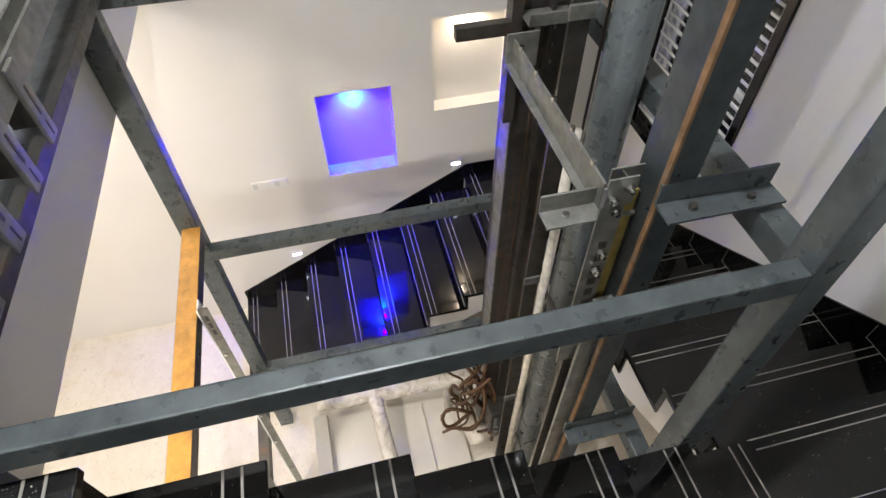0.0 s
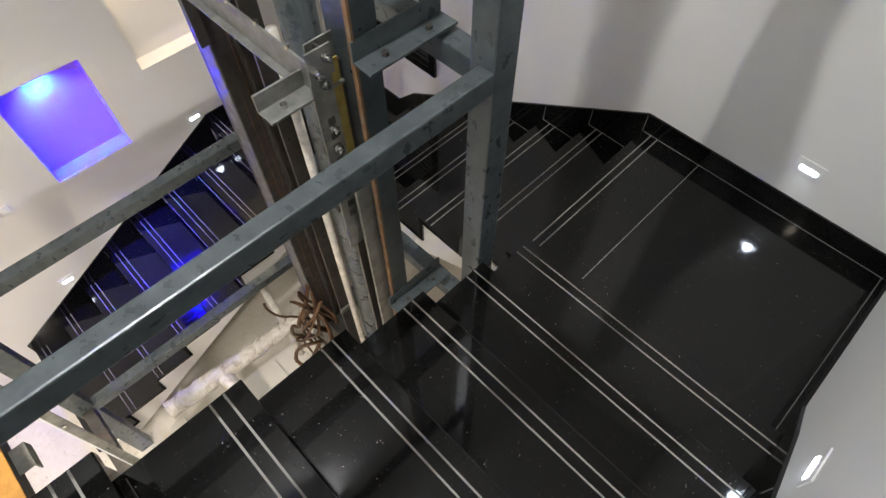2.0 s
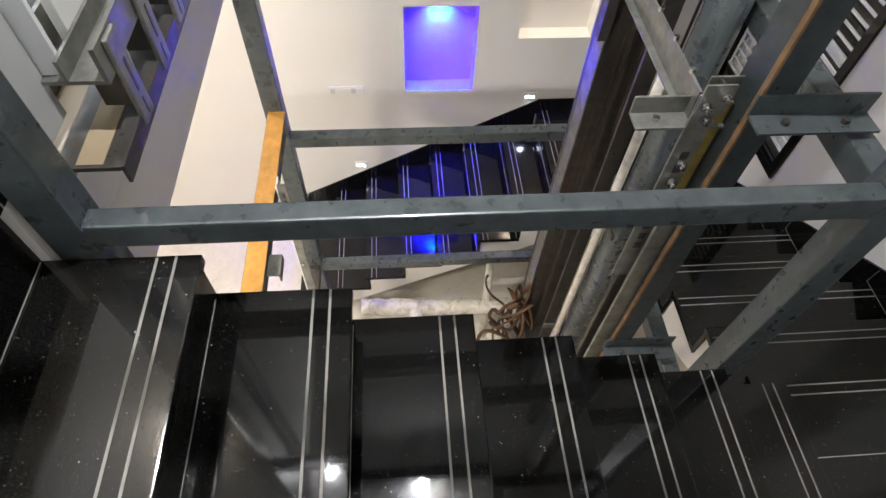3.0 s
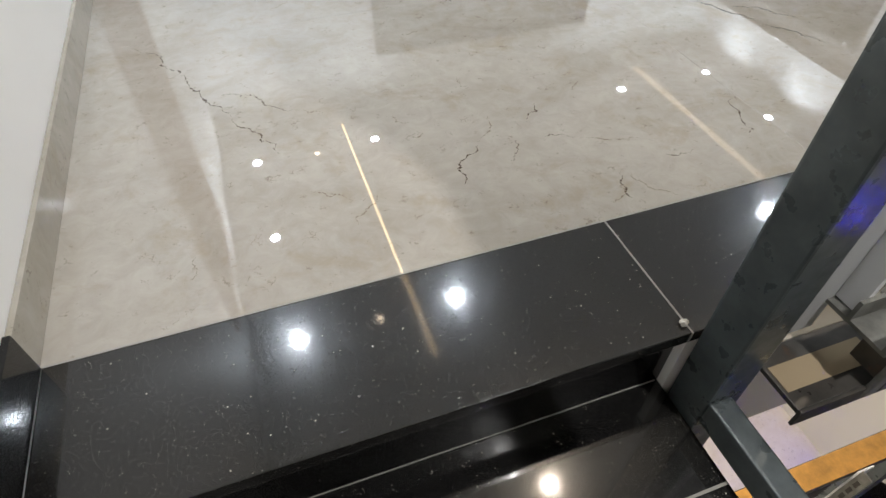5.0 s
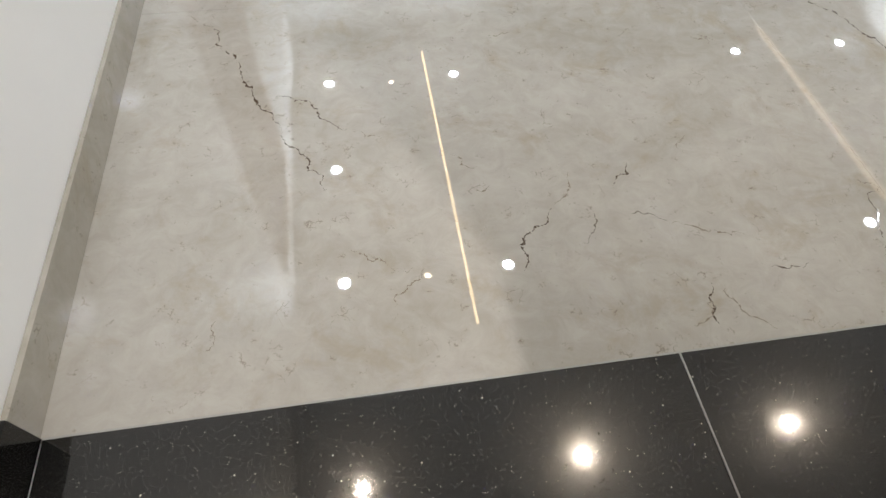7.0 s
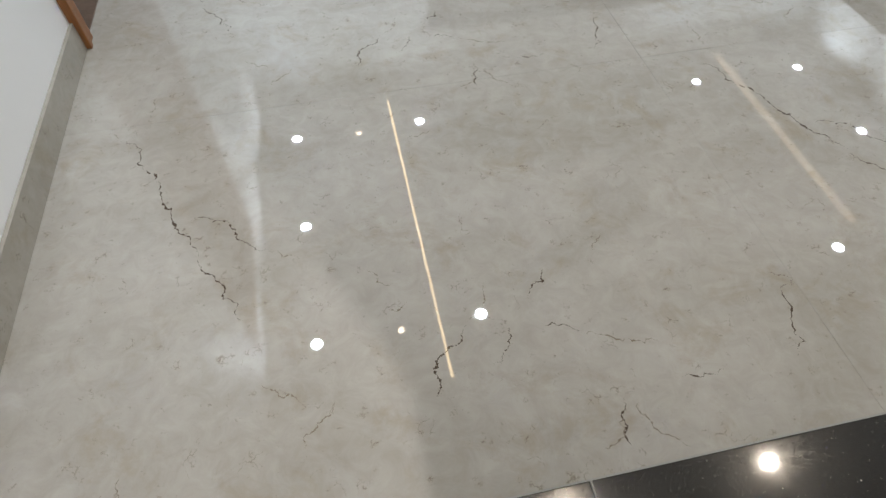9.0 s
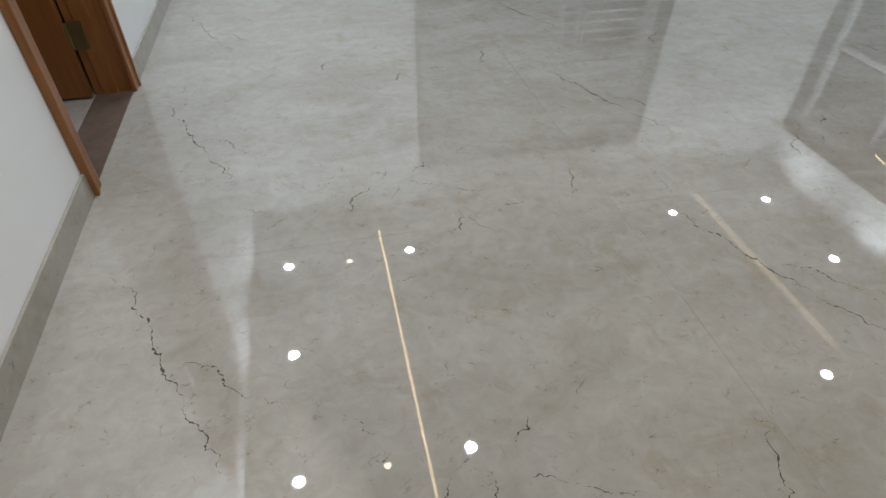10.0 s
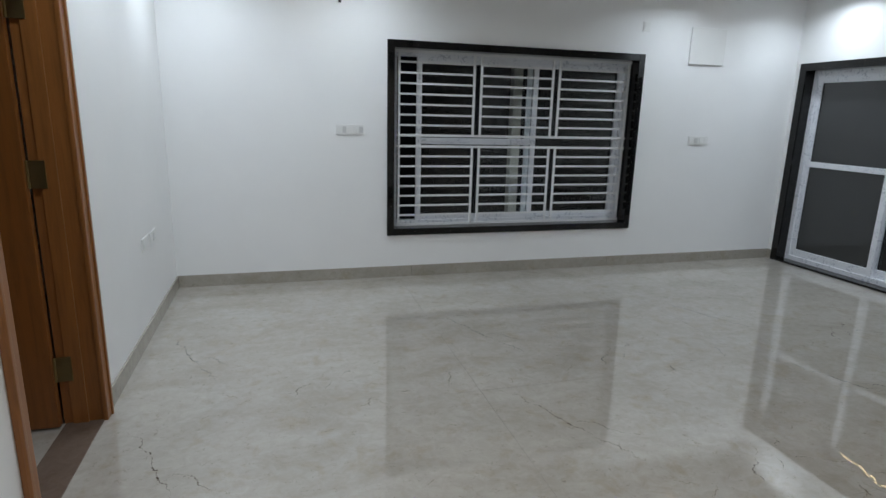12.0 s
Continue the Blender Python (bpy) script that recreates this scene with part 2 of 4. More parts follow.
def prism(profile, axis, lo, hi):
    """A closed outline in the two other axes, drawn out from lo to hi along axis."""
    bm = bmesh.new()
    def place(p, s):
        return {"x": (s, p[0], p[1]), "y": (p[0], s, p[1]), "z": (p[0], p[1], s)}[axis]
    a = [bm.verts.new(place(p, lo)) for p in profile]
    b = [bm.verts.new(place(p, hi)) for p in profile]
    bm.faces.new(a), bm.faces.new(list(reversed(b)))
    for i in range(len(a)):
        j = (i + 1) % len(a)
        bm.faces.new((a[j], a[i], b[i], b[j]))
    bmesh.ops.recalc_face_normals(bm, faces=bm.faces)
    return bm


def tube_curve(points, r, name):
    cu = bpy.data.curves.new(name, "CURVE")
    cu.dimensions, cu.bevel_depth, cu.bevel_resolution, cu.resolution_u = "3D", r, 2, 6
    s = cu.splines.new("NURBS")
    s.points.add(len(points) - 1)
    for p, q in zip(s.points, points):
        p.co = (*q, 1)
    s.use_endpoint_u, s.order_u = True, 3
    ob = bpy.data.objects.new(name, cu)
    scene.collection.objects.link(ob)
    bpy.context.view_layer.update()
    me = bpy.data.meshes.new_from_object(ob.evaluated_get(bpy.context.evaluated_depsgraph_get()))
    bpy.data.objects.remove(ob)
    bm = bmesh.new()
    bm.from_mesh(me)
    bpy.data.meshes.remove(me)
    bpy.data.curves.remove(cu)
    return bm


def cut_wall(name, axis, at, thick, lo, hi, z0, z1, holes, mat, label):
    """A wall along x or y (its run is lo..hi), with rectangular openings (a0, a1, b0, b1) cut through it."""
    bm = bmesh.new()
    us = sorted({lo, hi, *[h[0] for h in holes], *[h[1] for h in holes]})
    zs = sorted({z0, z1, *[h[2] for h in holes], *[h[3] for h in holes]})
    for u0, u1 in zip(us, us[1:]):
        for w0, w1 in zip(zs, zs[1:]):
            if any(h[0] - 1e-6 <= u0 and u1 <= h[1] + 1e-6 and h[2] - 1e-6 <= w0 and w1 <= h[3] + 1e-6 for h in holes):
                continue
            if axis == "x":
                box(u0, u1, min(at, at + thick), max(at, at + thick), w0, w1, bm=bm)
            else:
                box(min(at, at + thick), max(at, at + thick), u0, u1, w0, w1, bm=bm)
    bmesh.ops.remove_doubles(bm, verts=bm.verts, dist=1e-5)
    seen = {}
    for f in bm.faces:
        key = tuple(round(c, 4) for c in f.calc_center_median())
        seen.setdefault(key, []).append(f)
    bmesh.ops.delete(bm, geom=[f for fs in seen.values() if len(fs) > 1 for f in fs], context="FACES_ONLY")
    return tagged(part(name, bm, mat), label, "wall", kind="structure")


def slab(name, x0, x1, y0, y1, z0, z1, mat, label, category, bevel=0.0):
    return tagged(part(name, box(x0, x1, y0, y1, z0, z1, bevel), mat), label, category, kind="structure")


def lamp(name, at, power, colour, size=0.08, spread=140, target=None):
    d = bpy.data.lights.new(name, "AREA")
    d.shape, d.size, d.energy, d.color, d.spread = "DISK", size, power, colour, radians(spread)
    ob = new(name, d)
    ob.matrix_world = look(at, target or (at[0], at[1] + 1e-4, at[2] - 1))
    return ob


# ---------- plan ----------
W = 1.208                       # inner edge of the upper flight
T, R = 0.316, 0.1664            # going and rise
Z1, Z2, Z3 = -1.377, -2.618, -3.949   # first landing, second landing, lower floor
Y_TURN = -7 * T                 # where the upper flight meets the first landing
Y_BACK = -3.30                  # rear stair wall
X_FAR = 4.385                   # far stair wall
X_IN2 = 1.293                   # top nosing of the middle flight
X_IN3 = X_IN2 + 6 * T           # inner edge of the lower flight
Y_TOP3 = -2.02                  # top nosing of the lower flight
Y_WIN, X_RIGHT, H = 5.067, 6.02, 2.66
BORDER = 0.325

# ---------- walls, floors, ceilings ----------
DOOR = (2.06, 2.94, 0.0, 2.10)
cut_wall("wall_left", "y", 0.0, -0.16, -3.46, Y_WIN + 0.2, -4.1, H + 0.3, [DOOR], WALL, "white painted wall beside stairs and room")
STAIRWIN = (2.93, 4.17, -2.0, -0.47)
cut_wall("wall_rear", "x", Y_BACK, -0.2, -0.16, X_FAR + 0.2, -4.1, H + 0.3, [STAIRWIN], CREAM, "pale painted rear wall of the stairwell")
BLUE_N, WARM_N = (-1.415, -0.84, -2.38, -1.60), (-2.33, -1.745, -1.885, -1.115)
cut_wall("wall_far", "y", X_FAR, 0.14, Y_BACK, 0.30, -4.1, H + 0.3, [BLUE_N, WARM_N], CREAM, "cream painted stairwell wall with two niches")
slab("wall_niche_back", X_FAR + 0.14, X_FAR + 0.2, Y_BACK, 0.30, -4.1, H + 0.3, CREAM, "cream painted back of the wall niches", "wall")
cut_wall("wall_far_lower", "y", X_FAR, 0.2, 0.30, Y_WIN, -4.1, -0.35, [], CREAM, "cream wall of the lower hall")
WIN = (1.752, 4.213, 0.385, 2.052)
cut_wall("wall_window", "x", Y_WIN, 0.2, -2.2, X_RIGHT + 0.2, -4.1, H + 0.3, [WIN], WALL, "white painted room wall with a window")
SLIDE = (2.12, 5.0, 0.0, 2.045)
cut_wall("wall_right", "y", X_RIGHT, 0.2, 0.0, Y_WIN, -0.3, H + 0.3, [SLIDE], WALL, "white painted wall with a sliding door")
slab("wall_upper_hall", X_FAR, X_RIGHT + 0.2, -0.2, 0.0, -0.35, H + 0.3, WALL, "white wall closing the upper hall", "wall")
floor = thing("floor", "polished beige marble tile floor with dark cracked veins", "floor", (0, BORDER, -0.12), kind="structure")
part("bed", box(0, X_RIGHT, BORDER, Y_WIN, -0.12, -0.0125), GROUT, floor, "mortar bed in hairline joints")
TILE_X, TILE_Y, FIRST_X, FIRST_Y = 1.84, 1.19, 1.86, 1.59


def vein(bm, way, width, seed):
    """A jagged crack along a few turning points, as a flat ribbon that swells, thins and breaks off."""
    rnd = random.Random(seed)
    pts = [Vector((*p, 0)) for p in way]
    for step in range(4):
        out = [pts[0]]
        for a, b in zip(pts, pts[1:]):
            d = b - a
            out += [(a + b) / 2 + Vector((-d.y, d.x, 0)) * rnd.uniform(-0.26, 0.26), b]
        pts = out
    last = None
    for i, p in enumerate(pts):
        d = pts[min(i + 1, len(pts) - 1)] - pts[max(i - 1, 0)]
        side = Vector((-d.y, d.x, 0)).normalized()
        taper = min(1.0, 3.0 * min(i + 0.3, len(pts) - 0.7 - i) / len(pts))
        w = width * taper * rnd.choice((0.15, 0.3, 0.5, 0.8, 1.0, 1.7)) / 2
        pair = (bm.verts.new(p + side * w), bm.verts.new(p - side * w))
        if last and rnd.random() > 0.06:
            bm.faces.new((last[0], last[1], pair[1], pair[0]))
        last = pair


dark_veins, pale_veins = bmesh.new(), bmesh.new()
for i, (w, way) in enumerate((
        (0.0050, ((0.18, 1.54), (0.24, 1.42), (0.31, 1.30), (0.35, 1.19), (0.39, 1.12), (0.43, 1.04))),
        (0.0040, ((0.43, 1.04), (0.47, 0.97), (0.49, 0.90), (0.54, 0.83))),
        (0.0040, ((0.40, 1.17), (0.46, 1.15), (0.52, 1.11), (0.55, 1.06), (0.60, 1.03))),
        (0.0045, ((1.05, 0.71), (1.03, 0.68), (0.98, 0.65), (0.95, 0.62), (0.955, 0.57), (0.94, 0.55))),
        (0.0036, ((1.27, 0.83), (1.26, 0.79), (1.21, 0.75))),
        (0.0030, ((1.14, 0.69), (1.13, 0.65), (1.08, 0.60))),
        (0.0030, ((1.22, 0.67), (1.30, 0.64))),
        (0.0042, ((1.34, 0.47), (1.32, 0.41), (1.31, 0.37))),
        (0.0036, ((1.86, 0.67), (1.79, 0.56), (1.75, 0.48))),
        (0.0030, ((1.48, 0.49), (1.58, 0.485))))):
    vein(dark_veins, way, w, i)
for i, (w, way) in enumerate((
        (0.0030, ((1.30, 0.64), (1.40, 0.60), (1.47, 0.58))), (0.0030, ((1.36, 0.46), (1.37, 0.40), (1.43, 0.34))),
        (0.0030, ((1.33, 0.44), (1.25, 0.38))), (0.0035, ((0.57, 0.66), (0.62, 0.62), (0.66, 0.60))),
        (0.0040, ((0.73, 0.59), (0.69, 0.55), (0.66, 0.50))), (0.0035, ((0.84, 0.91), (0.90, 0.86))),
        (0.0030, ((0.92, 0.80), (0.87, 0.79))), (0.0030, ((1.45, 0.90), (1.42, 0.84))),
        (0.0040, ((1.81, 0.70), (1.86, 0.67))), (0.0030, ((0.60, 1.03), (0.68, 0.98))),
        (0.0025, ((0.18, 1.54), (0.14, 1.57))), (0.0030, ((1.05, 0.71), (1.10, 0.76), (1.12, 0.82))),
        (0.0030, ((0.30, 0.52), (0.27, 0.45))), (0.0035, ((1.62, 1.30), (1.70, 1.26))), (0.0030, ((1.02, 1.36), (1.10, 1.38))))):
    vein(pale_veins, way, w, 50 + i)
vein_mesh = []
for name, bm, mat in (("vein", dark_veins, VEIN), ("faded_vein", pale_veins, VEINPALE)):
    me = bpy.data.meshes.new(name)
    bm.to_mesh(me)
    bm.free()
    me.materials.append(mat)
    vein_mesh.append(me)
xs = [0.0] + [FIRST_X + i * TILE_X for i in range(3)] + [X_RIGHT]
ys = [BORDER] + [FIRST_Y + i * TILE_Y for i in range(3)] + [Y_WIN]
for i, (a, b) in enumerate(zip(xs, xs[1:])):
    for j, (c, d) in enumerate(zip(ys, ys[1:])):
        tile = part("tile", box(a + 0.0004, b - 0.0004, c + 0.0004, d - 0.0004, -0.012, 0.0), MARBLE, floor)
        if i == 3 or j == 3:
            continue
        for me in vein_mesh:
            ob = new(me.name, me)
            ob.parent = tile
            ob.location = Vector((i * TILE_X - 0.03 * j, j * TILE_Y, 0.0008)) - origin_of(tile)
slab("floor_slab", 0, X_RIGHT, 0.06, Y_WIN, -0.35, -0.125, CREAM, "plastered slab under the upper floor", "slab")
tagged(part("beam_header", box(1.215, X_FAR, -0.008, 0.30, -0.648, -0.352, 0.003), CREAM), "plastered beam over the lower lift opening", "beam", kind="structure")
slab("floor_lower", 0, X_FAR, Y_BACK, Y_WIN, Z3 - 0.15, Z3, LOWMARBLE, "polished cream marble floor of the lower hall", "floor")
slab("ceiling", -0.16, X_RIGHT + 0.2, 0.3, Y_WIN + 0.2, H + 0.16, H + 0.3, CEIL, "white painted ceiling", "ceiling")
slab("ceiling_stair", -0.16, X_FAR + 0.2, Y_BACK - 0.2, 0.3, H + 0.16, H + 0.3, CEIL, "white painted ceiling over the stairwell", "ceiling")
slab("ceiling_panel", 0.0, X_RIGHT, 0.3, Y_WIN, H, H + 0.07, CEIL, "flat white painted false ceiling of the room", "ceiling")
slab("ceiling_stair_drop", 0.0, X_FAR, Y_BACK, 0.3, H, H + 0.07, CEIL, "white dropped ceiling over stairs", "ceiling")
# the small room behind the open door
slab("floor_side_room", -2.2, -0.16, 0.8, Y_WIN, -0.12, -0.003, MARBLE, "pale marble floor of the side room", "floor")
slab("wall_side_room", -2.4, -2.2, 0.6, Y_WIN, -0.2, H + 0.3, WALL, "white wall of the side room", "wall")
slab("wall_side_room_near", -2.2, -0.16, 0.6, 0.8, -0.2, H + 0.3, WALL, "white wall of the side room", "wall")
slab("ceiling_side_room", -2.4, -0.16, 0.6, Y_WIN, H, H + 0.1, CEIL, "white ceiling of the side room", "ceiling")

# stone border along the stair edge
border = thing("border", "black granite border along the stair edge", "border", (0, 0, -0.03), kind="structure")
for a, b in ((0.016, 1.204), (1.207, 2.40), (2.403, 3.6), (3.603, 4.38)):
    part("slab", box(a, b, -0.012, BORDER - 0.002, -0.032, 0.001, 0.003), HALLSTONE, border)
for a in (1.2055,):
    part("joint", box(a - 0.0018, a + 0.0018, -0.0125, BORDER - 0.002, -0.03, 0.0016), GROUT, border, "pale mortar joint")
part("edge_joint", box(0.016, 4.38, BORDER - 0.003, BORDER + 0.001, -0.02, 0.0014), GROUT, border)
tagged(part("border_riser", box(0.0, 1.206, 0.012, 0.06, -0.211, -0.033), RISER), "black granite riser below the border", "riser", kind="structure")
part("riser_joint", box(0.016, 1.20, 0.0105, 0.013, -0.2098, -0.2070), GROUT, bpy.data.objects["border_riser"])
slab("border_body", 1.2085, 4.385, -0.0075, 0.06, -0.3515, -0.034, CREAM, "plastered floor edge inside the shaft", "slab")

# ---------- stair flights ----------
def inlays(parent, axis, edge, sign, lo, hi, z):
    """Two pale anti-slip lines behind a nosing; sign points from the nosing into the tread."""
    for d in (0.042, 0.083):
        c = edge + sign * d
        if axis == "y":
            part("inlay", box(lo, hi, c - 0.003, c + 0.003, z - 0.004, z + 0.0012), GROOVE, parent)
        else:
            part("inlay", box(c - 0.003, c + 0.003, lo, hi, z - 0.004, z + 0.0012), GROOVE, parent)


def flight(name, axis, lo, hi, nosings, end, down, label):
    """nosings: (place along the run, z of the tread that ends there). down: +1 when the run falls towards larger values."""
    st = thing(name, label, "stairs", (0, 0, nosings[-1][1]), kind="structure")
    for i, (n, z) in enumerate(nosings):
        back = nosings[i - 1][0] if i else None
        if back is not None:
            a, b = sorted((back - down * 0.024, n + down * 0.012))
            args = (lo, hi, a, b) if axis == "y" else (a, b, lo, hi)
            tr = part("tread", box(*args, z - 0.030, z, 0.004), GRANITE, st)
            inlays(tr, axis, n, -down, lo + 0.004, hi - 0.016, z)
            nxt = nosings[i + 1][1] if i + 1 < len(nosings) else end
        else:
            nxt = nosings[1][1]
        a, b = sorted((n - down * 0.024, n - down * 0.002))
        args = (lo + 0.004, hi - 0.001, a, b) if axis == "y" else (a, b, lo + 0.004, hi - 0.001)
        part("riser", box(*args, nxt + 0.001, z - 0.031), RISER, st)
        a, b = sorted((n - down * 0.002, n + down * 0.001))
        args = (lo + 0.02, hi - 0.02, a, b) if axis == "y" else (a, b, lo + 0.02, hi - 0.02)
        part("riser_joint", box(*args, nxt + 0.0015, nxt + 0.003), GROUT, st)
    # plastered concrete body with stepped top and sloping underside
    top, first, last = [], nosings[0], nosings[-1]
    for i, (n, z) in enumerate(nosings):
        m = n - down * 0.025
        if i:
            top.append((m, z - 0.031))
        else:
            top.append((m, z - 0.031))
        nxt = nosings[i + 1][1] if i + 1 < len(nosings) else end
        top.append((m, nxt - 0.031))
    slope = [(last[0] + down * 0.0, end - 0.031), (last[0] + down * 0.0, end - 0.14), (first[0] - down * 0.025, first[1] - 0.34)]
    prof = top + slope
    part("body", prism(prof, "x" if axis == "y" else "y", lo + 0.012, hi - 0.012), CREAM, st, "cream plastered underside")
    return st


nos1 = [(-0.0, 0.0)] + [(-k * T, -0.212 - (k - 1) * R) for k in range(1, 8)]
up = thing("stair_flight", "upper flight of black granite steps with paired pale inlay lines", "stairs", (0, 0, Z1), kind="structure")
for k in range(1, 8):
    y, z = nos1[k]
    tr = part("tread", box(0.0, W, y - 0.012, nos1[k - 1][0] + 0.024, z - 0.030, z, 0.004), HALLSTONE if k == 1 else GRANITE, up)
    inlays(tr, "y", y, 1, 0.016, W - 0.004, z)
    nxt = nos1[k + 1][1] if k < 7 else Z1
    part("riser", box(0.0, W - 0.004, y + 0.002, y + 0.024, nxt + 0.001, z - 0.031), RISER, up)
    part("riser_joint", box(0.016, W - 0.02, y + 0.0005, y + 0.003, nxt + 0.002, nxt + 0.004), GROUT, up)
prof = [(0.06, -0.24)]
for k in range(1, 8):
    y, z = nos1[k]
    prof += [(nos1[k - 1][0] + 0.025, z - 0.031), (y + 0.025, z - 0.031)]
prof += [(Y_TURN + 0.025, Z1 - 0.031), (Y_TURN, Z1 - 0.14), (0.06, -0.24 - 0.30)]
part("body", prism(prof, "x", 0.002, W - 0.012), CREAM, up, "cream plastered underside")

R2 = (Z1 - Z2) / 7
nos2 = [(X_IN2 + j * T, Z1 - j * R2) for j in range(7)]
f2 = flight("stair_flight", "x", Y_BACK + 0.002, Y_TURN + 0.02, nos2, Z2, 1, "middle flight of black granite steps along the rear wall")
R3 = (Z2 - Z3) / 8
nos3 = [(Y_TOP3 + m * T, Z2 - m * R3) for m in range(8)]
f3 = flight("stair_flight", "y", X_IN3, X_FAR - 0.002, nos3, Z3, 1, "lower flight of black granite steps along the niche wall")

land1 = thing("landing", "dark granite quarter landing with pale joint line", "landing", (0, 0, Z1), kind="structure")
part("slab", box(0.0, 0.957, Y_BACK + 0.002, Y_TURN + 0.022, Z1 - 0.03, Z1, 0.002), GRANITE, land1)
tl = part("slab", box(0.960, X_IN2 + 0.012, Y_BACK + 0.002, Y_TURN + 0.022, Z1 - 0.03, Z1, 0.002), GRANITE, land1)
inlays(tl, "x", X_IN2, -1, Y_BACK + 0.016, Y_TURN - 0.10, Z1)
part("joint", box(0.9565, 0.9605, Y_BACK + 0.016, Y_TURN, Z1 - 0.01, Z1 + 0.001), GROUT, land1)
part("body", box(0.002, X_IN2 - 0.026, Y_BACK + 0.002, Y_TURN + 0.024, Z1 - 0.17, Z1 - 0.031), CREAM, land1, "cream plastered underside")
land2 = thing("landing", "dark granite quarter landing below the stair window", "landing", (0, 0, Z2), kind="structure")
tl = part("slab", box(X_IN3 - 0.024, X_FAR - 0.002, Y_BACK + 0.002, Y_TOP3 + 0.012, Z2 - 0.03, Z2, 0.002), GRANITE, land2)
inlays(tl, "y", Y_TOP3, -1, X_IN3 + 0.02, X_FAR - 0.02, Z2)
part("body", box(X_IN3 - 0.02, X_FAR - 0.002, Y_BACK + 0.002, Y_TOP3 - 0.026, Z2 - 0.17, Z2 - 0.031), CREAM, land2, "cream plastered underside")

# ---------- skirtings ----------
sk = thing("baseboard", "black granite skirting stepping down beside the stairs", "baseboard", (0, 0, Z1), kind="structure")
for k in range(1, 8):
    y, z = nos1[k]
    y1 = nos1[k - 1][0]
    prof = [(y - 0.012 + 0.001, z - 0.03), (y1 - 0.013, z - 0.03), (y1 - 0.013, z + R + 0.085), (y - 0.011, z + 0.085)]
    part("panel", prism(prof, "x", 0.001, 0.014), RISER, sk)
    part("joint", box(0.0138, 0.0148, y1 - 0.014, y1 - 0.012, z + 0.002, z + R + 0.08), GROUT, sk)
part("panel", prism([(Y_TURN - 0.012, Z1), (Y_BACK + 0.001, Z1), (Y_BACK + 0.001, Z1 + 0.12), (Y_TURN - 0.20, Z1 + 0.12), (Y_TURN - 0.012, Z1 + R + 0.08)], "x", 0.001, 0.014), RISER, sk)
part("joint", box(0.0138, 0.0152, Y_BACK + 0.014, Y_TURN - 0.02, Z1 + 0.0005, Z1 + 0.003), GROUT, sk)
part("panel", box(0.001, 0.014, 0.0, BORDER, 0.0, 0.105), RISER, sk)
sk = thing("baseboard", "black granite skirting along the rear stair wall", "baseboard", (0, Y_BACK, Z1), kind="structure")
part("panel", box(0.015, X_IN2 + 0.012, Y_BACK + 0.001, Y_BACK + 0.014, Z1, Z1 + 0.12, 0.001), RISER, sk)
part("joint", box(0.015, X_IN2, Y_BACK + 0.0138, Y_BACK + 0.0152, Z1 + 0.0005, Z1 + 0.003), GROUT, sk)
for j in range(1, 7):
    x, z = nos2[j]
    x0 = nos2[j - 1][0]
    prof = [(x0 + 0.0125, z), (x + 0.0115, z), (x + 0.0115, z + 0.12), (x0 + 0.0125, z + R2 + 0.12)]
    part("panel", prism(prof, "y", Y_BACK + 0.001, Y_BACK + 0.014), RISER, sk)
    part("joint", box(x0 + 0.011, x0 + 0.013, Y_BACK + 0.0138, Y_BACK + 0.0150, z, z + R2 + 0.11), GROUT, sk)
    part("joint", box(x0 + 0.014, x + 0.01, Y_BACK + 0.0138, Y_BACK + 0.0150, z + 0.0005, z + 0.003), GROUT, sk)
part("panel", prism([(X_IN3 + 0.0125, Z2), (X_FAR - 0.001, Z2), (X_FAR - 0.001, Z2 + 0.12), (X_IN3 + 0.2, Z2 + 0.12), (X_IN3 + 0.0125, Z2 + R2 + 0.12)], "y", Y_BACK + 0.001, Y_BACK + 0.014), RISER, sk)
sk = thing("baseboard", "black granite skirting along the niche wall", "baseboard", (X_FAR, 0, Z3), kind="structure")
part("panel", box(X_FAR - 0.014, X_FAR - 0.001, Y_BACK + 0.015, Y_TOP3 + 0.012, Z2, Z2 + 0.12, 0.001), RISER, sk)
for m in range(1, 8):
    y, z = nos3[m]
    y0 = nos3[m - 1][0]
    prof = [(y0 + 0.0125, z), (y + 0.0115, z), (y + 0.0115, z + 0.11), (y0 + 0.0125, z + R3 + 0.11)]
    part("panel", prism(prof, "x", X_FAR - 0.014, X_FAR - 0.001), RISER, sk)
sk = thing("baseboard", "grey marble skirting round the room", "baseboard", (0, BORDER, 0), kind="structure")
for a in ((0.001, 0.013, BORDER + 0.001, 2.035), (0.001, 0.013, 2.967, Y_WIN - 0.001)):
    part("panel", box(*a, 0.0, 0.10, 0.0015), SKIRT, sk)
for a in ((0.014, 1.98), (1.982, 4.0), (4.002, X_RIGHT - 0.014)):
    part("panel", box(*a, Y_WIN - 0.013, Y_WIN - 0.001, 0.0, 0.10, 0.0015), SKIRT, sk)
part("panel", box(X_RIGHT - 0.013, X_RIGHT - 0.001, 5.005, Y_WIN - 0.001, 0.0, 0.10, 0.0015), SKIRT, sk)
part("panel", box(X_RIGHT - 0.013, X_RIGHT - 0.001, 0.0, 2.11, 0.0, 0.10, 0.0015), SKIRT, sk)
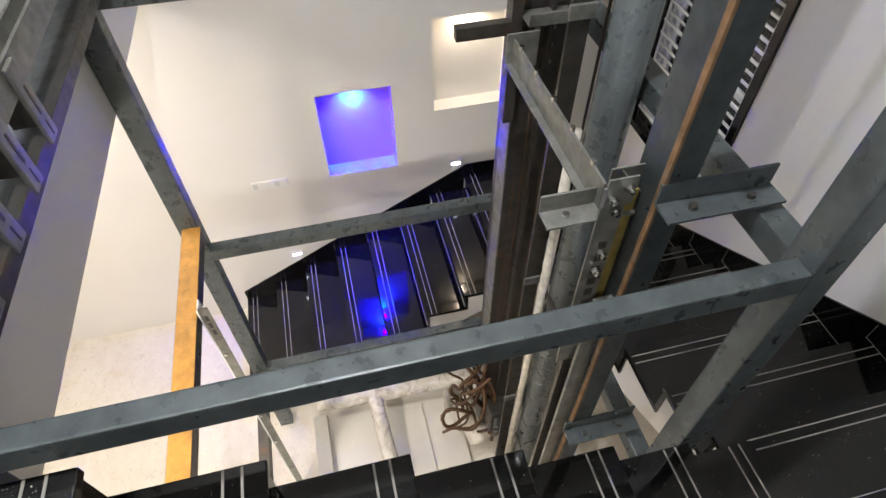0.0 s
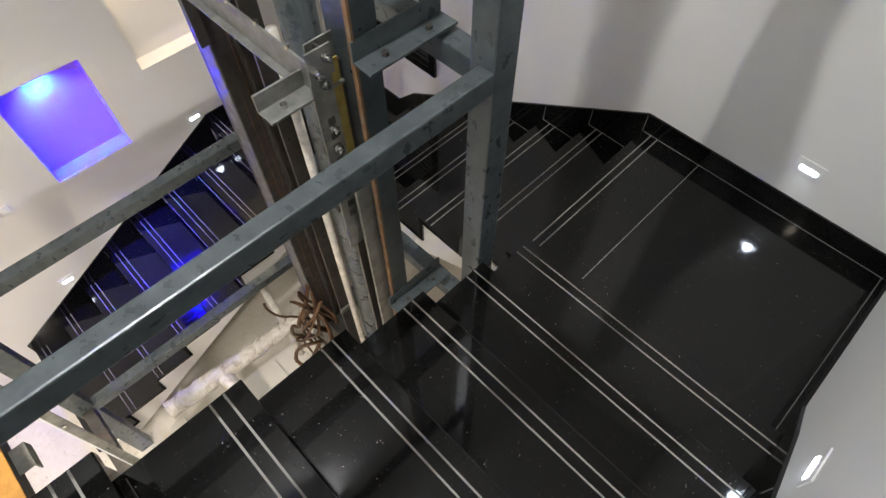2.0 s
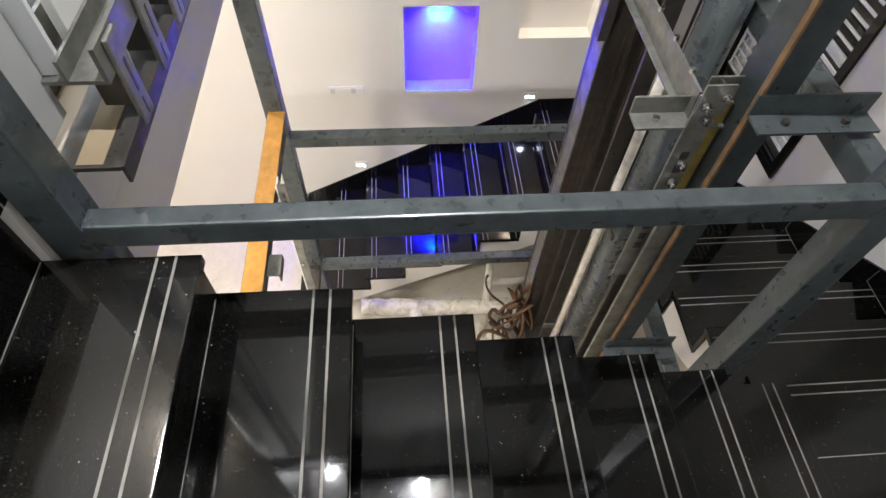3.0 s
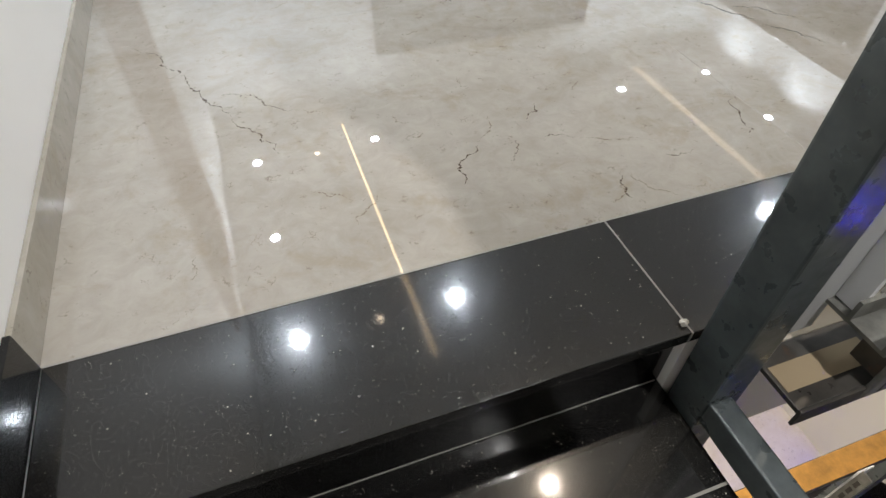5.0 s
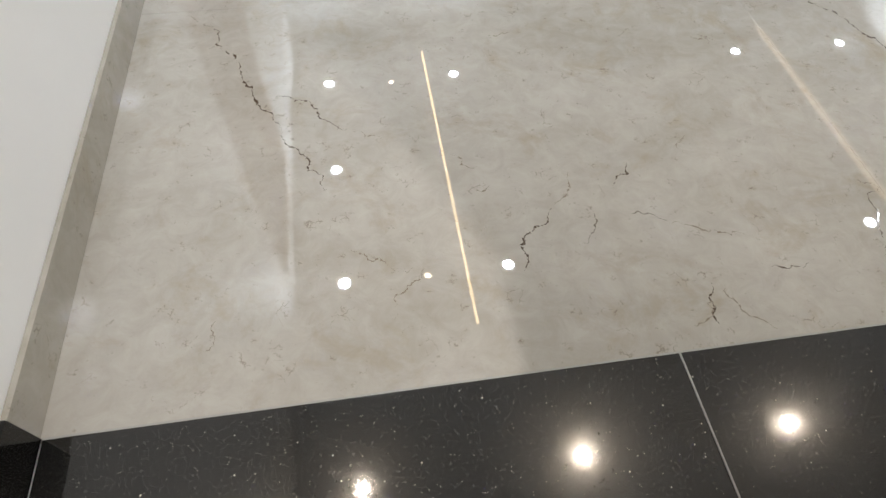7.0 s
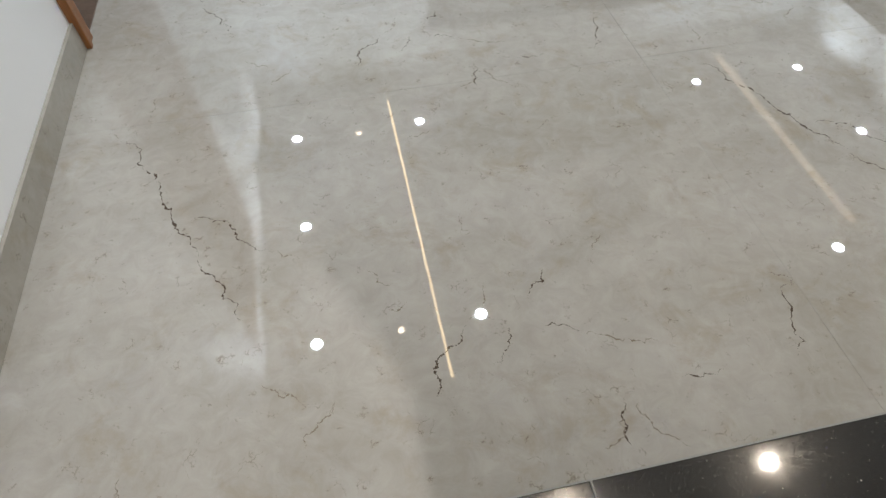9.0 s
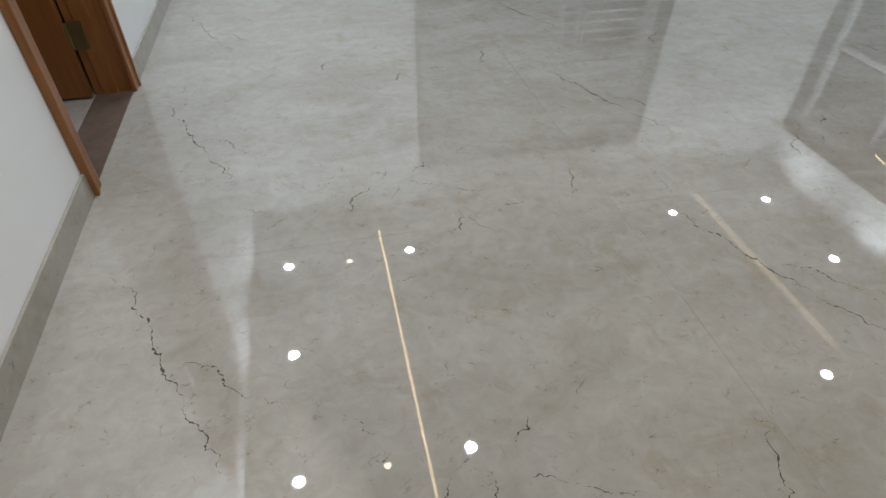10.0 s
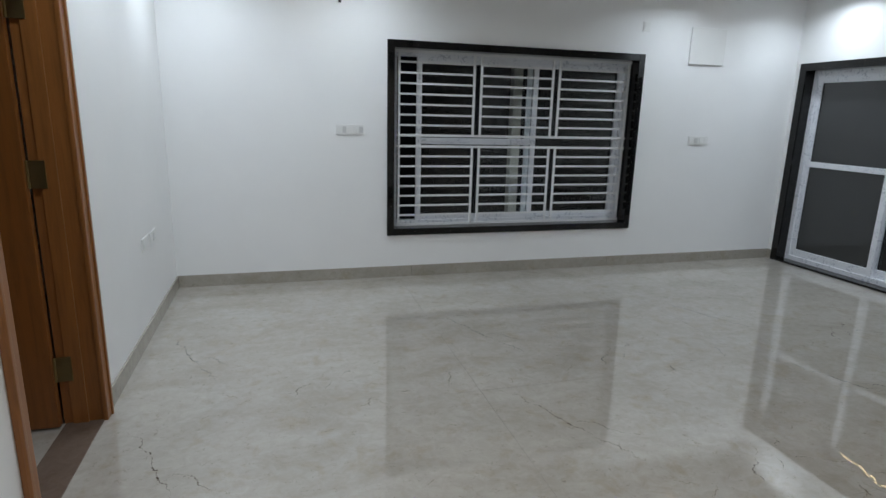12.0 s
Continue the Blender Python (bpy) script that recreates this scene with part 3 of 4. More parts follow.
# ---------- lamps ----------
def downlight(at, mat, label, r=0.042):
    d = thing("downlight", label, "ceiling light", at, group="recessed ceiling downlights")
    x, y, z = at
    bm = bmesh.new()
    bmesh.ops.create_cone(bm, cap_ends=False, segments=28, radius1=r + 0.012, radius2=r + 0.006, depth=0.008)
    bmesh.ops.translate(bm, vec=(x, y, z - 0.004), verts=bm.verts)
    part("trim_ring", bm, PLATE, d)
    part("diffuser", rod((x, y, z - 0.0005), (x, y, z - 0.004), r, 28), mat, d)
    return d


for x, y in ((0.32, 4.46), (1.53, 4.46), (4.50, 4.46), (5.68, 4.46), (0.335, 3.34), (5.72, 3.42), (0.34, 2.20), (1.59, 2.20), (4.64, 2.20), (5.72, 2.20)):
    downlight((x, y, H), LED, "round white recessed downlight, lit cool white")
    lamp("room_light", (x, y, H - 0.012), P_ROOM, COOL, 0.08, 150)
for x in (0.37, 1.75, 3.15):
    downlight((x, 0.74, H), LEDWARM, "round white recessed downlight, lit warm white", 0.030)
    lamp("hall_light", (x, 0.74, H - 0.012), P_HALL * (0.4 if x < 1 else 1.0), (1.0, 0.86, 0.68), 0.06, 140)
for x, y in ((0.967, 2.19), (0.913, 4.42)):
    downlight((x, y, H), LEDWARM, "tiny warm recessed spotlight", 0.024)
for x, y in ((1.55, -0.85), (1.55, -0.20)):
    downlight((x, y, H), LED, "round white recessed downlight over the stairs")
    lamp("stair_light", (x, y, H - 0.012), P_STAIR if y < -0.5 else P_STAIR * 0.09, (0.94, 0.93, 0.91), 0.05, 150)
strip = thing("led_strip", "thin warm glowing profile light set in the ceiling", "light strip", (1.25, 1.75, H), group="ceiling strips")
part("diffuser", box(1.257, 1.275, 1.74, 4.85, H - 0.004, H - 0.0005), STRIP, strip)
strip = thing("led_strip", "broad soft warm profile light set in the ceiling", "light strip", (5.05, 2.4, H), group="ceiling strips")
part("diffuser", box(4.90, 4.98, 2.42, 4.86, H - 0.004, H - 0.0005), GLOW, strip)

for x, y in ((2.2, 2.2), (3.6, 0.85), (1.0, 0.9)):
    d = downlight((x, y, -0.353), LEDWARM, "round white recessed downlight in the lower hall, warm")
    lamp("lower_light", (x, y, -0.366), P_LOWER * (0.7 if x > 3 else 2.3 if x < 2 else 1.0), SOFT, 0.30, 165)


def step_light(at, facing, label):
    """facing: unit vector out of the wall, along x or y."""
    d = thing("step_light", label, "step light", at, group="stair step lights")
    x, y, z = at
    fx, fy = facing
    def bx(half, up, dn, depth):
        if fx:
            a, b = sorted((x, x + fx * depth))
            return box(a, b, y - half, y + half, z - dn, z + up, 0.0015)
        a, b = sorted((y, y + fy * depth))
        return box(x - half, x + half, a, b, z - dn, z + up, 0.0015)
    part("cover", bx(0.062, 0.048, 0.030, 0.006), PLATE, d)
    part("lens", bx(0.040, 0.012, 0.012, 0.009), STEPLED, d)
    lamp("step_glow", (x + fx * 0.02, y + fy * 0.02, z), P_STEP, (0.75, 0.86, 1.0), 0.05, 150, (x + fx * 0.3, y + fy * 0.3, z - 0.25))


step_light((0.0, -1.95, -0.80), (1, 0), "small lit white step light on the stair wall")
step_light((0.533, Y_BACK, -1.075), (0, 1), "small lit white step light above the landing")
step_light((X_FAR, -0.39, -3.27), (-1, 0), "small lit white step light by the lower flight")
step_light((X_FAR, -1.93, -2.47), (-1, 0), "small lit white step light by the second landing")

# added lining of one niche, its colour deepening the violet lamplight
lining = thing("niche_tint_lining", "added lining of a wall niche, coloured with its violet lamplight", "niche", (X_FAR + 0.1, -1.12, BLUE_N[2]), kind="structure")
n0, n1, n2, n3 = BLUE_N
part("back", box(X_FAR + 0.132, X_FAR + 0.139, n0 + 0.006, n1 - 0.006, n2 + 0.006, n3 - 0.006), VIOLETGLOW, lining)
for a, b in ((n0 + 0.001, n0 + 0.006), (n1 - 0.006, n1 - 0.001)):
    part("side", box(X_FAR + 0.004, X_FAR + 0.132, a, b, n2 + 0.001, n3 - 0.001), VIOLETGLOW, lining)
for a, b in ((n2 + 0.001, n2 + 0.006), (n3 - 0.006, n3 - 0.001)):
    part("ledge", box(X_FAR + 0.004, X_FAR + 0.132, n0 + 0.006, n1 - 0.006, a, b), VIOLETGLOW, lining)

# niche lamps
d = thing("niche_spotlight", "blue-violet spotlight at the top of a wall niche", "spotlight", (X_FAR + 0.07, -1.12, BLUE_N[3]))
part("lens", rod((X_FAR + 0.07, -1.12, BLUE_N[3] - 0.006), (X_FAR + 0.07, -1.12, BLUE_N[3] - 0.012), 0.022, 20), BLUELED, d)
lamp("niche_blue", (X_FAR + 0.012, -1.12, BLUE_N[3] - 0.03), P_NICHE_BLUE * 9.0, (0.008, 0.0, 1.0), 0.04, 120, (X_FAR + 0.13, -1.12, BLUE_N[3] - 0.40))
# extra blue lamp at the niche mouth, added to tint the lower treads
lamp("niche_tread_fill", (X_FAR + 0.02, -1.12, BLUE_N[3] - 0.02), P_NICHE_BLUE * 2.4, (0.01, 0.0, 1.0), 0.04, 38, (X_FAR - 0.42, -1.0, -3.1))
lamp("niche_cyan", (X_FAR + 0.105, -1.12, BLUE_N[3] - 0.016), P_NICHE_BLUE * 0.8, (0.0, 1.0, 0.9), 0.02, 110, (X_FAR + 0.14, -1.12, BLUE_N[3] - 0.1))
d = thing("niche_spotlight", "warm spotlight at the top of a wall niche", "spotlight", (X_FAR + 0.07, -2.03, WARM_N[3]))
part("lens", rod((X_FAR + 0.07, -2.03, WARM_N[3] - 0.001), (X_FAR + 0.07, -2.03, WARM_N[3] - 0.008), 0.022, 20), LEDWARM, d)
lamp("niche_warm", (X_FAR + 0.07, -2.03, WARM_N[3] - 0.015), P_NICHE_WARM, WARM, 0.04, 170)

# ---------- steel lift frame ----------
lift = thing("lift_shaft_frame", "blue-grey painted steel lift shaft frame without a cabin", "lift frame", (1.26, -1.0, Z3))
AX0, AX1 = 1.212, 1.302
PY_A, PY_B = (-0.112, -0.022), (-1.975, -1.885)
CX0, CX1 = 3.03, 3.12
for x0, x1, (y0, y1) in ((AX0, AX1, PY_A), (AX0, AX1, PY_B), (CX0, CX1, (-0.118, -0.010)), (CX0, CX1, PY_B)):
    part("post", box(x0, x1, y0, y1, Z3, H, 0.006), STEEL, lift)
for z in (-0.110, 1.30):
    part("beam", box(1.212, 1.266, PY_B[1], PY_A[0], z - 0.072, z, 0.006), STEEL, lift)
for z in (-1.60,):
    part("beam", box(1.225, 1.30, PY_B[1], PY_A[0], z - 0.078, z, 0.006), STEEL, lift)
for z in (-0.105, -1.61, -2.98):
    part("beam", box(3.03, 3.105, PY_B[1], PY_A[0], z - 0.078, z, 0.006), STEEL, lift)
for z in (-0.13, -1.50, -2.98):
    part("beam", box(AX1, CX0, -1.975, -1.9, z - 0.078, z, 0.006), STEEL, lift)
ob = part("beam", box(AX1, CX0, -0.125, -0.03, -1.50, -1.404, 0.004), DARKSTEEL, lift)
part("cap", box(AX1, CX0, -0.13, -0.035, -1.404, -1.396, 0.002), OCHRE, ob, "ochre top face of the beam")
part("beam", box(AX1, CX0, -0.105, -0.03, -3.06, -2.98, 0.004), DARKSTEEL, lift)

# ---------- guide rails, cylinder and brackets ----------
def channel(x0, x1, y0, y1, z0, z1, t, open_side):
    """A steel channel column; open_side '+x' or '-x' is the open face."""
    bm = box(x0, x1, y0, y0 + t, z0, z1)
    box(x0, x1, y1 - t, y1, z0, z1, bm=bm)
    if open_side == "+x":
        box(x0, x0 + t, y0 + t, y1 - t, z0, z1, bm=bm)
    else:
        box(x1 - t, x1, y0 + t, y1 - t, z0, z1, bm=bm)
    return bm


rail = thing("guide_column", "grey steel guide column with rusty edges", "guide rail", (1.53, -1.73, Z3), group="lift guide columns")
part("web", channel(1.50, 1.62, -1.745, -1.665, Z3, H, 0.012, "+x"), COLUMN, rail)
part("edge", box(1.494, 1.512, -1.664, -1.654, Z3, H, 0.002), RUSTY, rail, "rust-orange column edge")
part("guide_blade", box(1.575, 1.592, -1.664, -1.585, Z3, -0.14, 0.002), DARKSTEEL, rail)
part("guide_flange", box(1.53, 1.545, -1.664, -1.60, Z3, -0.55, 0.002), ZINC, rail, "pale zinc strip")
for i in range(9):
    z = -0.30 - i * 0.055
    part("slot", box(1.560, 1.562, -1.60, -1.575, z - 0.03, z, 0.0), DARKSTEEL, rail)
part("slotted_strip", box(1.563, 1.572, -1.62, -1.55, -0.95, -0.10, 0.002), ZINC, rail, "perforated zinc strip")
for z in (-0.17, -0.34, -0.42):
    b = part("bolt", rod((1.565, -1.585, z), (1.53, -1.585, z), 0.008, 8), CHROME, rail)
    part("nut", rod((1.556, -1.585, z), (1.542, -1.585, z), 0.015, 6), CHROME, b)

col = thing("guide_column", "dark oily steel guide column with drip streaks", "guide rail", (2.56, -1.75, Z3), group="lift guide columns")
part("web", channel(2.50, 2.66, -1.86, -1.655, Z3, H, 0.014, "+x"), DARKSTEEL, col)
part("edge", box(2.492, 2.60, -1.654, -1.645, Z3, H, 0.002), ZINC, col)
part("guide_blade", box(2.46, 2.50, -1.77, -1.753, Z3, H, 0.002), DARKSTEEL, col)
for y, top in ((-1.70, -0.9), (-1.735, -0.55), (-1.79, -1.2), (-1.83, -0.35)):
    part("drip_line", box(2.4972, 2.4995, y - 0.002, y + 0.002, Z3, top), HOSE, col, "thin brown drip streak")
bp = part("bolt_plate", box(2.488, 2.4965, -1.80, -1.69, -0.36, -0.14, 0.002), DARKSTEEL, col, "greasy bolted joint plate")
for y in (-1.775, -1.715):
    for z in (-0.18, -0.25, -0.32):
        part("bolt", rod((2.488, y, z), (2.474, y, z), 0.010, 6), ZINC, bp)
sh = part("shelf_angle", box(2.38, 2.49, -1.82, -1.64, -0.115, -0.107, 0.002), ZINC, col, "dusty zinc angle")
part("lip", box(2.38, 2.388, -1.82, -1.64, -0.107, -0.07, 0.002), ZINC, sh)

cyl = thing("hydraulic_cylinder", "grey painted hydraulic lift cylinder", "cylinder", (2.05, -1.825, Z3))
part("barrel", rod((2.05, -1.825, Z3 + 0.25), (2.05, -1.825, 1.4), 0.068, 36), PIPE, cyl, smooth=True)
part("ram", rod((2.05, -1.825, 1.4), (2.05, -1.825, H), 0.045, 28), CHROME, cyl, smooth=True)
part("collar", rod((2.05, -1.825, Z3 + 0.30), (2.05, -1.825, Z3 + 0.40), 0.082, 28), DARKSTEEL, cyl)
part("foot", box(1.96, 2.14, -1.895, -1.735, Z3, Z3 + 0.25, 0.01), DARKSTEEL, cyl)
# pale rod standing in for the bright reflection down the cylinder
part("streak_rod", rod((2.09, -1.735, Z3 + 0.3), (2.09, -1.735, -0.35), 0.021, 18), PALEPIPE, cyl, "pale rod added as the bright streak on the cylinder", True)
for z in (-2.9, -1.3):
    part("clamp", box(1.97, 2.13, -1.757, -1.744, z, z + 0.03), DARKSTEEL, cyl)
gr = thing("guide_rail", "dark greasy T-section guide rail beside the cylinder", "guide rail", (2.24, -1.72, Z3))
bm = box(2.20, 2.215, -1.765, -1.695, Z3, H)
box(2.215, 2.27, -1.738, -1.722, Z3, H, bm=bm)
part("rail", bm, DARKSTEEL, gr)
for z in (-2.6, -1.35, 0.0):
    part("rail_clip", box(2.188, 2.20, -1.775, -1.685, z, z + 0.05, 0.002), ZINC, gr)
for i, x in enumerate((2.30, 2.335, 1.90)):
    c = thing("hanging_cable", "thin dark cable hanging down the shaft", "cable", (x, -1.90, -2.4), group="shaft cables")
    part("cable", rod((x, -1.90, -2.6), (x, -1.90, H), 0.006, 8), RUBBER, c)


def angle_iron(name, x, y0, y1, z, leg, t, mat, label):
    """An angle iron along y: an upright leg at x and a flat leg towards smaller x at its foot."""
    a = thing(name, label, "bracket", (x, y0, z), group="rail brackets")
    part("upright_leg", box(x, x + t, y0, y1, z, z + leg, 0.0015), mat, a)
    f = part("flat_leg", box(x - leg, x, y0, y1, z, z + t, 0.0015), mat, a)
    n = max(2, int((y1 - y0) / 0.11))
    for i in range(n):
        y = y0 + (i + 0.5) * (y1 - y0) / n
        part("bolt", rod((x - leg * 0.5, y, z + t), (x - leg * 0.5, y, z + t + 0.012), 0.011, 6), CHROME if mat is ZINC else DARKSTEEL, f)
    return a


angle_iron("rail_bracket", 1.625, -1.66, -1.412, -0.215, 0.062, 0.008, ZINC, "dusty zinc angle bracket on the guide column")
angle_iron("rail_bracket", 1.492, -1.965, -1.65, -0.112, 0.068, 0.008, STEEL, "grey painted angle bracket on the shaft beam")
angle_iron("rail_bracket", 1.492, -1.94, -1.63, -1.44, 0.068, 0.008, STEEL, "grey painted angle bracket low on the shaft beam")
tie = thing("tie_bar", "pale steel tie bar between the guide columns", "tie bar", (1.9, -1.55, -0.25))
bm = box(1.60, 2.33, -1.575, -1.567, -0.215, -0.118, 0.001)
box(1.60, 2.33, -1.567, -1.545, -0.215, -0.208, bm=bm)
part("bar", bm, ZINC, tie)
part("end_plate", box(2.33, 2.338, -1.66, -1.545, -0.23, -0.10, 0.002), ZINC, tie)
for i in range(5):
    x = 1.68 + i * 0.145
    part("bolt", rod((x, -1.571, -0.118), (x, -1.571, -0.104), 0.009, 6), CHROME, tie)
hook = thing("rail_clamp", "folded zinc clamp on top of the guide column", "clamp", (1.57, -1.60, -0.15))
part("plate", box(1.548, 1.554, -1.625, -1.545, -0.15, -0.055, 0.002), ZINC, hook)
part("plate", box(1.594, 1.600, -1.665, -1.575, -0.15, -0.065, 0.002), ZINC, hook)
part("fold", box(1.554, 1.594, -1.607, -1.600, -0.15, -0.070, 0.002), DARKSTEEL, hook)
for y, z in ((-1.60, -0.085), (-1.565, -0.12)):
    b = part("bolt", rod((1.548, y, z), (1.520, y, z), 0.008, 8), CHROME, hook)
    part("nut", rod((1.546, y, z), (1.534, y, z), 0.014, 6), CHROME, b)
stripe = thing("marked_strip", "yellow-stained steel strip on the guide column", "steel strip", (1.58, -1.64, -1.0))
part("strip", box(1.574, 1.579, -1.655, -1.622, -1.02, -0.13, 0.001), YELLOW, stripe)
grey = thing("guide_shoe", "worn ivory guide shoe beside the column", "guide shoe", (1.60, -1.70, -0.40))
bm = bmesh.new()
bmesh.ops.create_icosphere(bm, subdivisions=2, radius=0.035)
bmesh.ops.transform(bm, matrix=Matrix.Translation((1.62, -1.70, -0.36)) @ Matrix.Diagonal((0.7, 0.7, 1.25, 1)), verts=bm.verts)
part("pad", bm, PALEPIPE, grey, smooth=True)
arm = thing("limit_switch_arm", "short dark steel arm on the guide column", "bracket", (2.47, -1.62, -0.56))
part("arm", box(2.45, 2.487, -1.60, -1.40, -0.175, -0.125, 0.002), DARKSTEEL, arm)
part("drop", box(2.45, 2.4905, -1.644, -1.60, -0.56, 0.30, 0.002), DARKSTEEL, arm)

# landing door sill with hanging brackets at the upper floor
sill = thing("lift_door_sill", "dusty aluminium lift door sill with hanging brackets", "lift door sill", (1.42, -0.2, 0.085))
bm = box(1.42, 2.98, -0.206, -0.196, 0.085, 0.165)
box(1.42, 2.98, -0.196, -0.05, 0.085, 0.094, bm=bm)
box(1.42, 2.98, -0.128, -0.120, 0.094, 0.14, bm=bm)
box(1.42, 2.98, -0.06, -0.05, 0.094, 0.165, bm=bm)
part("channel", bm, ZINC, sill)
for i in range(4):
    x = 1.455 + i * 0.19
    h = part("hanger", box(x, x + 0.062, -0.219, -0.2065, -0.055, 0.16, 0.005), ZINC, sill)
    part("slot", box(x + 0.026, x + 0.036, -0.2205, -0.219, 0.02, 0.10), DARKSTEEL, h)
    part("slot", box(x + 0.028, x + 0.034, -0.2205, -0.219, -0.042, 0.0), DARKSTEEL, h)
    part("gusset", box(x + 0.004, x + 0.014, -0.206, -0.15, 0.0, 0.085), DARKSTEEL, h)
ang = thing("sill_angle", "dark steel angle below the lift door sill", "steel angle", (1.9, -0.1, -0.06))
part("angle", box(AX1, CX0, -0.205, -0.075, -0.04, -0.028, 0.002), DARKSTEEL, ang)
part("lip", box(AX1, CX0, -0.213, -0.205, -0.075, -0.026, 0.002), DARKSTEEL, ang)
part("bare_patch", box(1.31, 1.53, -0.170, -0.115, -0.0278, -0.0265), BARE, ang, "bare plaster-dusted patch")
ledge = thing("plaster_ledge", "dusty tan plaster ledge at the shaft mouth", "ledge", (1.3, -0.04, -0.1))
part("ledge", box(AX1, CX0, -0.074, -0.009, -0.10, -0.030, 0.003), DUSTY, ledge)
jamb = thing("lift_door_jamb", "white steel lift door upright over the sill", "door upright", (1.45, -0.08, 0.09))
bm = box(1.44, 1.452, -0.12, -0.05, 0.095, 2.15)
box(1.452, 1.52, -0.06, -0.05, 0.095, 2.15, bm=bm)
part("upright", bm, GRILL, jamb)
part("side_plate", box(1.306, 1.438, -0.075, -0.06, 0.0, 2.15, 0.002), JAMBPLATE, jamb, "grey plate beside the post")
panel = thing("lift_door_panel", "dusty white lift landing door panel", "door panel", (2.1, -0.09, 0.1))
part("leaf", box(1.525, 2.98, -0.118, -0.095, 0.095, 2.15, 0.003), PLATE, panel)
crumb = thing("plaster_crumb", "small lump of white plaster at the post foot", "plaster", (1.196, 0.01, 0.0))
bm = bmesh.new()
bmesh.ops.create_icosphere(bm, subdivisions=2, radius=0.008)
for v in bm.verts:
    v.co *= 0.7 + 0.6 * random.random()
bmesh.ops.translate(bm, vec=(1.20, 0.012, 0.006), verts=bm.verts)
part("lump", bm, SHEET, crumb)

# lower door brackets: slotted upright and plates on the ochre beam
up_l = thing("slotted_upright", "slim slotted steel upright on the lower shaft beam", "steel strip", (2.45, -0.13, Z3))
part("strip", box(2.42, 2.50, -0.148, -0.140, Z3, -1.36, 0.002), GRILL, up_l)
part("fin", box(2.42, 2.428, -0.195, -0.148, Z3, -1.34, 0.002), ZINC, up_l)
for z in (-1.40, -1.46, -1.52):
    part("slot", box(2.4185, 2.42, -0.180, -0.163, z - 0.04, z, 0.0), DARKSTEEL, up_l)
for z in (-1.75, -2.05, -2.5, -2.9):
    part("bolt", rod((2.424, -0.165, z), (2.41, -0.165, z), 0.010, 6), CHROME, up_l)
for x in (1.95,):
    b = thing("beam_plate", "small slotted steel plate on the ochre beam", "bracket", (x, -0.12, -1.50))
    part("plate", box(x, x + 0.12, -0.185, -0.1265, -1.455, -1.445, 0.002), ZINC, b)
    part("lip", box(x, x + 0.12, -0.190, -0.182, -1.50, -1.445, 0.002), ZINC, b)

# ---------- pit: wrapped machinery ----------
def wrapped_tube(name, pts, r, parent, label=""):
    bm = tube_curve(pts, r, name)
    for v in bm.verts:
        n = noise.noise(v.co * 14) * 0.016 + noise.noise(v.co * 40) * 0.006
        v.co += Vector((n, n * 0.6, n))
    return part(name, bm, WRAP, parent, label, True)


pump = thing("wrapped_lift_base", "lift base frame wrapped in crumpled clear plastic", "lift base", (2.9, -1.0, Z3))
wrapped_tube("crossbar", [(3.0, -0.38, -3.62), (2.98, -0.7, -3.62), (2.96, -1.2, -3.62), (2.93, -1.68, -3.60)], 0.075, pump)
wrapped_tube("leg", [(2.95, -0.86, -3.62), (2.75, -0.87, -3.64), (2.5, -0.89, -3.68), (2.3, -0.90, -3.72)], 0.06, pump)
wrapped_tube("valve_cover", [(2.72, -1.55, -3.60), (2.6, -1.62, -3.68), (2.45, -1.66, -3.78)], 0.12, pump)
part("rail", box(1.6, 3.0, -0.42, -0.30, Z3, Z3 + 0.10, 0.006), SHEET, pump)
pole = thing("pale_pole", "pale plastic pipe standing beside the lift base", "pipe", (3.25, -1.5, Z3))
part("pipe", rod((2.80, -1.46, Z3), (3.12, -1.50, -3.18), 0.032, 18), PALEPIPE, pole, smooth=True)
sheet = thing("pit_sheet", "dusty white board lying on the shaft floor", "board", (2.2, -1.0, Z3))
part("board", box(1.36, 3.14, -1.55, -0.45, Z3 + 0.004, Z3 + 0.03, 0.004), SHEET, sheet)
part("board", box(1.9, 2.9, -1.25, -0.60, Z3 + 0.031, Z3 + 0.05, 0.004), SHEET, sheet)
for i in range(12):
    hs = thing("hydraulic_hose", "dusty brown hose tangled in the shaft", "hose", (2.35, -1.65, Z3), group="tangled hoses")
    a = random.uniform(0, 6.28)
    cx, cy = 2.46 + random.uniform(-0.10, 0.12), -1.58 + random.uniform(-0.10, 0.14)
    pts = []
    for j in range(8):
        s = j / 7
        pts.append((cx + 0.10 * math.sin(a + 5 * s) + random.uniform(-0.04, 0.04), cy + 0.10 * math.cos(a + 4 * s) + random.uniform(-0.04, 0.04), -2.55 - 0.95 * s + random.uniform(-0.05, 0.05)))
    part("hose", tube_curve(pts, random.choice((0.009, 0.012, 0.015)), "hose"), random.choice((HOSE, HOSE, RUBBER)), hs, smooth=True)
coil = thing("hose_coil", "loop of brown hydraulic hose hanging by the cylinder", "hose", (2.42, -1.45, -3.4))
pts = [(2.42 + 0.03 * math.sin(2 * s), -1.44 + 0.12 * math.cos(s), -3.2 + 0.12 * math.sin(s)) for s in [i * 0.55 for i in range(13)]]
part("hose", tube_curve(pts, 0.014, "hose"), HOSE, coil, smooth=True)
blk = thing("valve_block", "grimy valve block with fittings beside the cylinder", "valve", (2.38, -1.75, -3.2))
part("block", box(2.30, 2.44, -1.80, -1.66, -3.35, -3.05, 0.008), DARKSTEEL, blk)
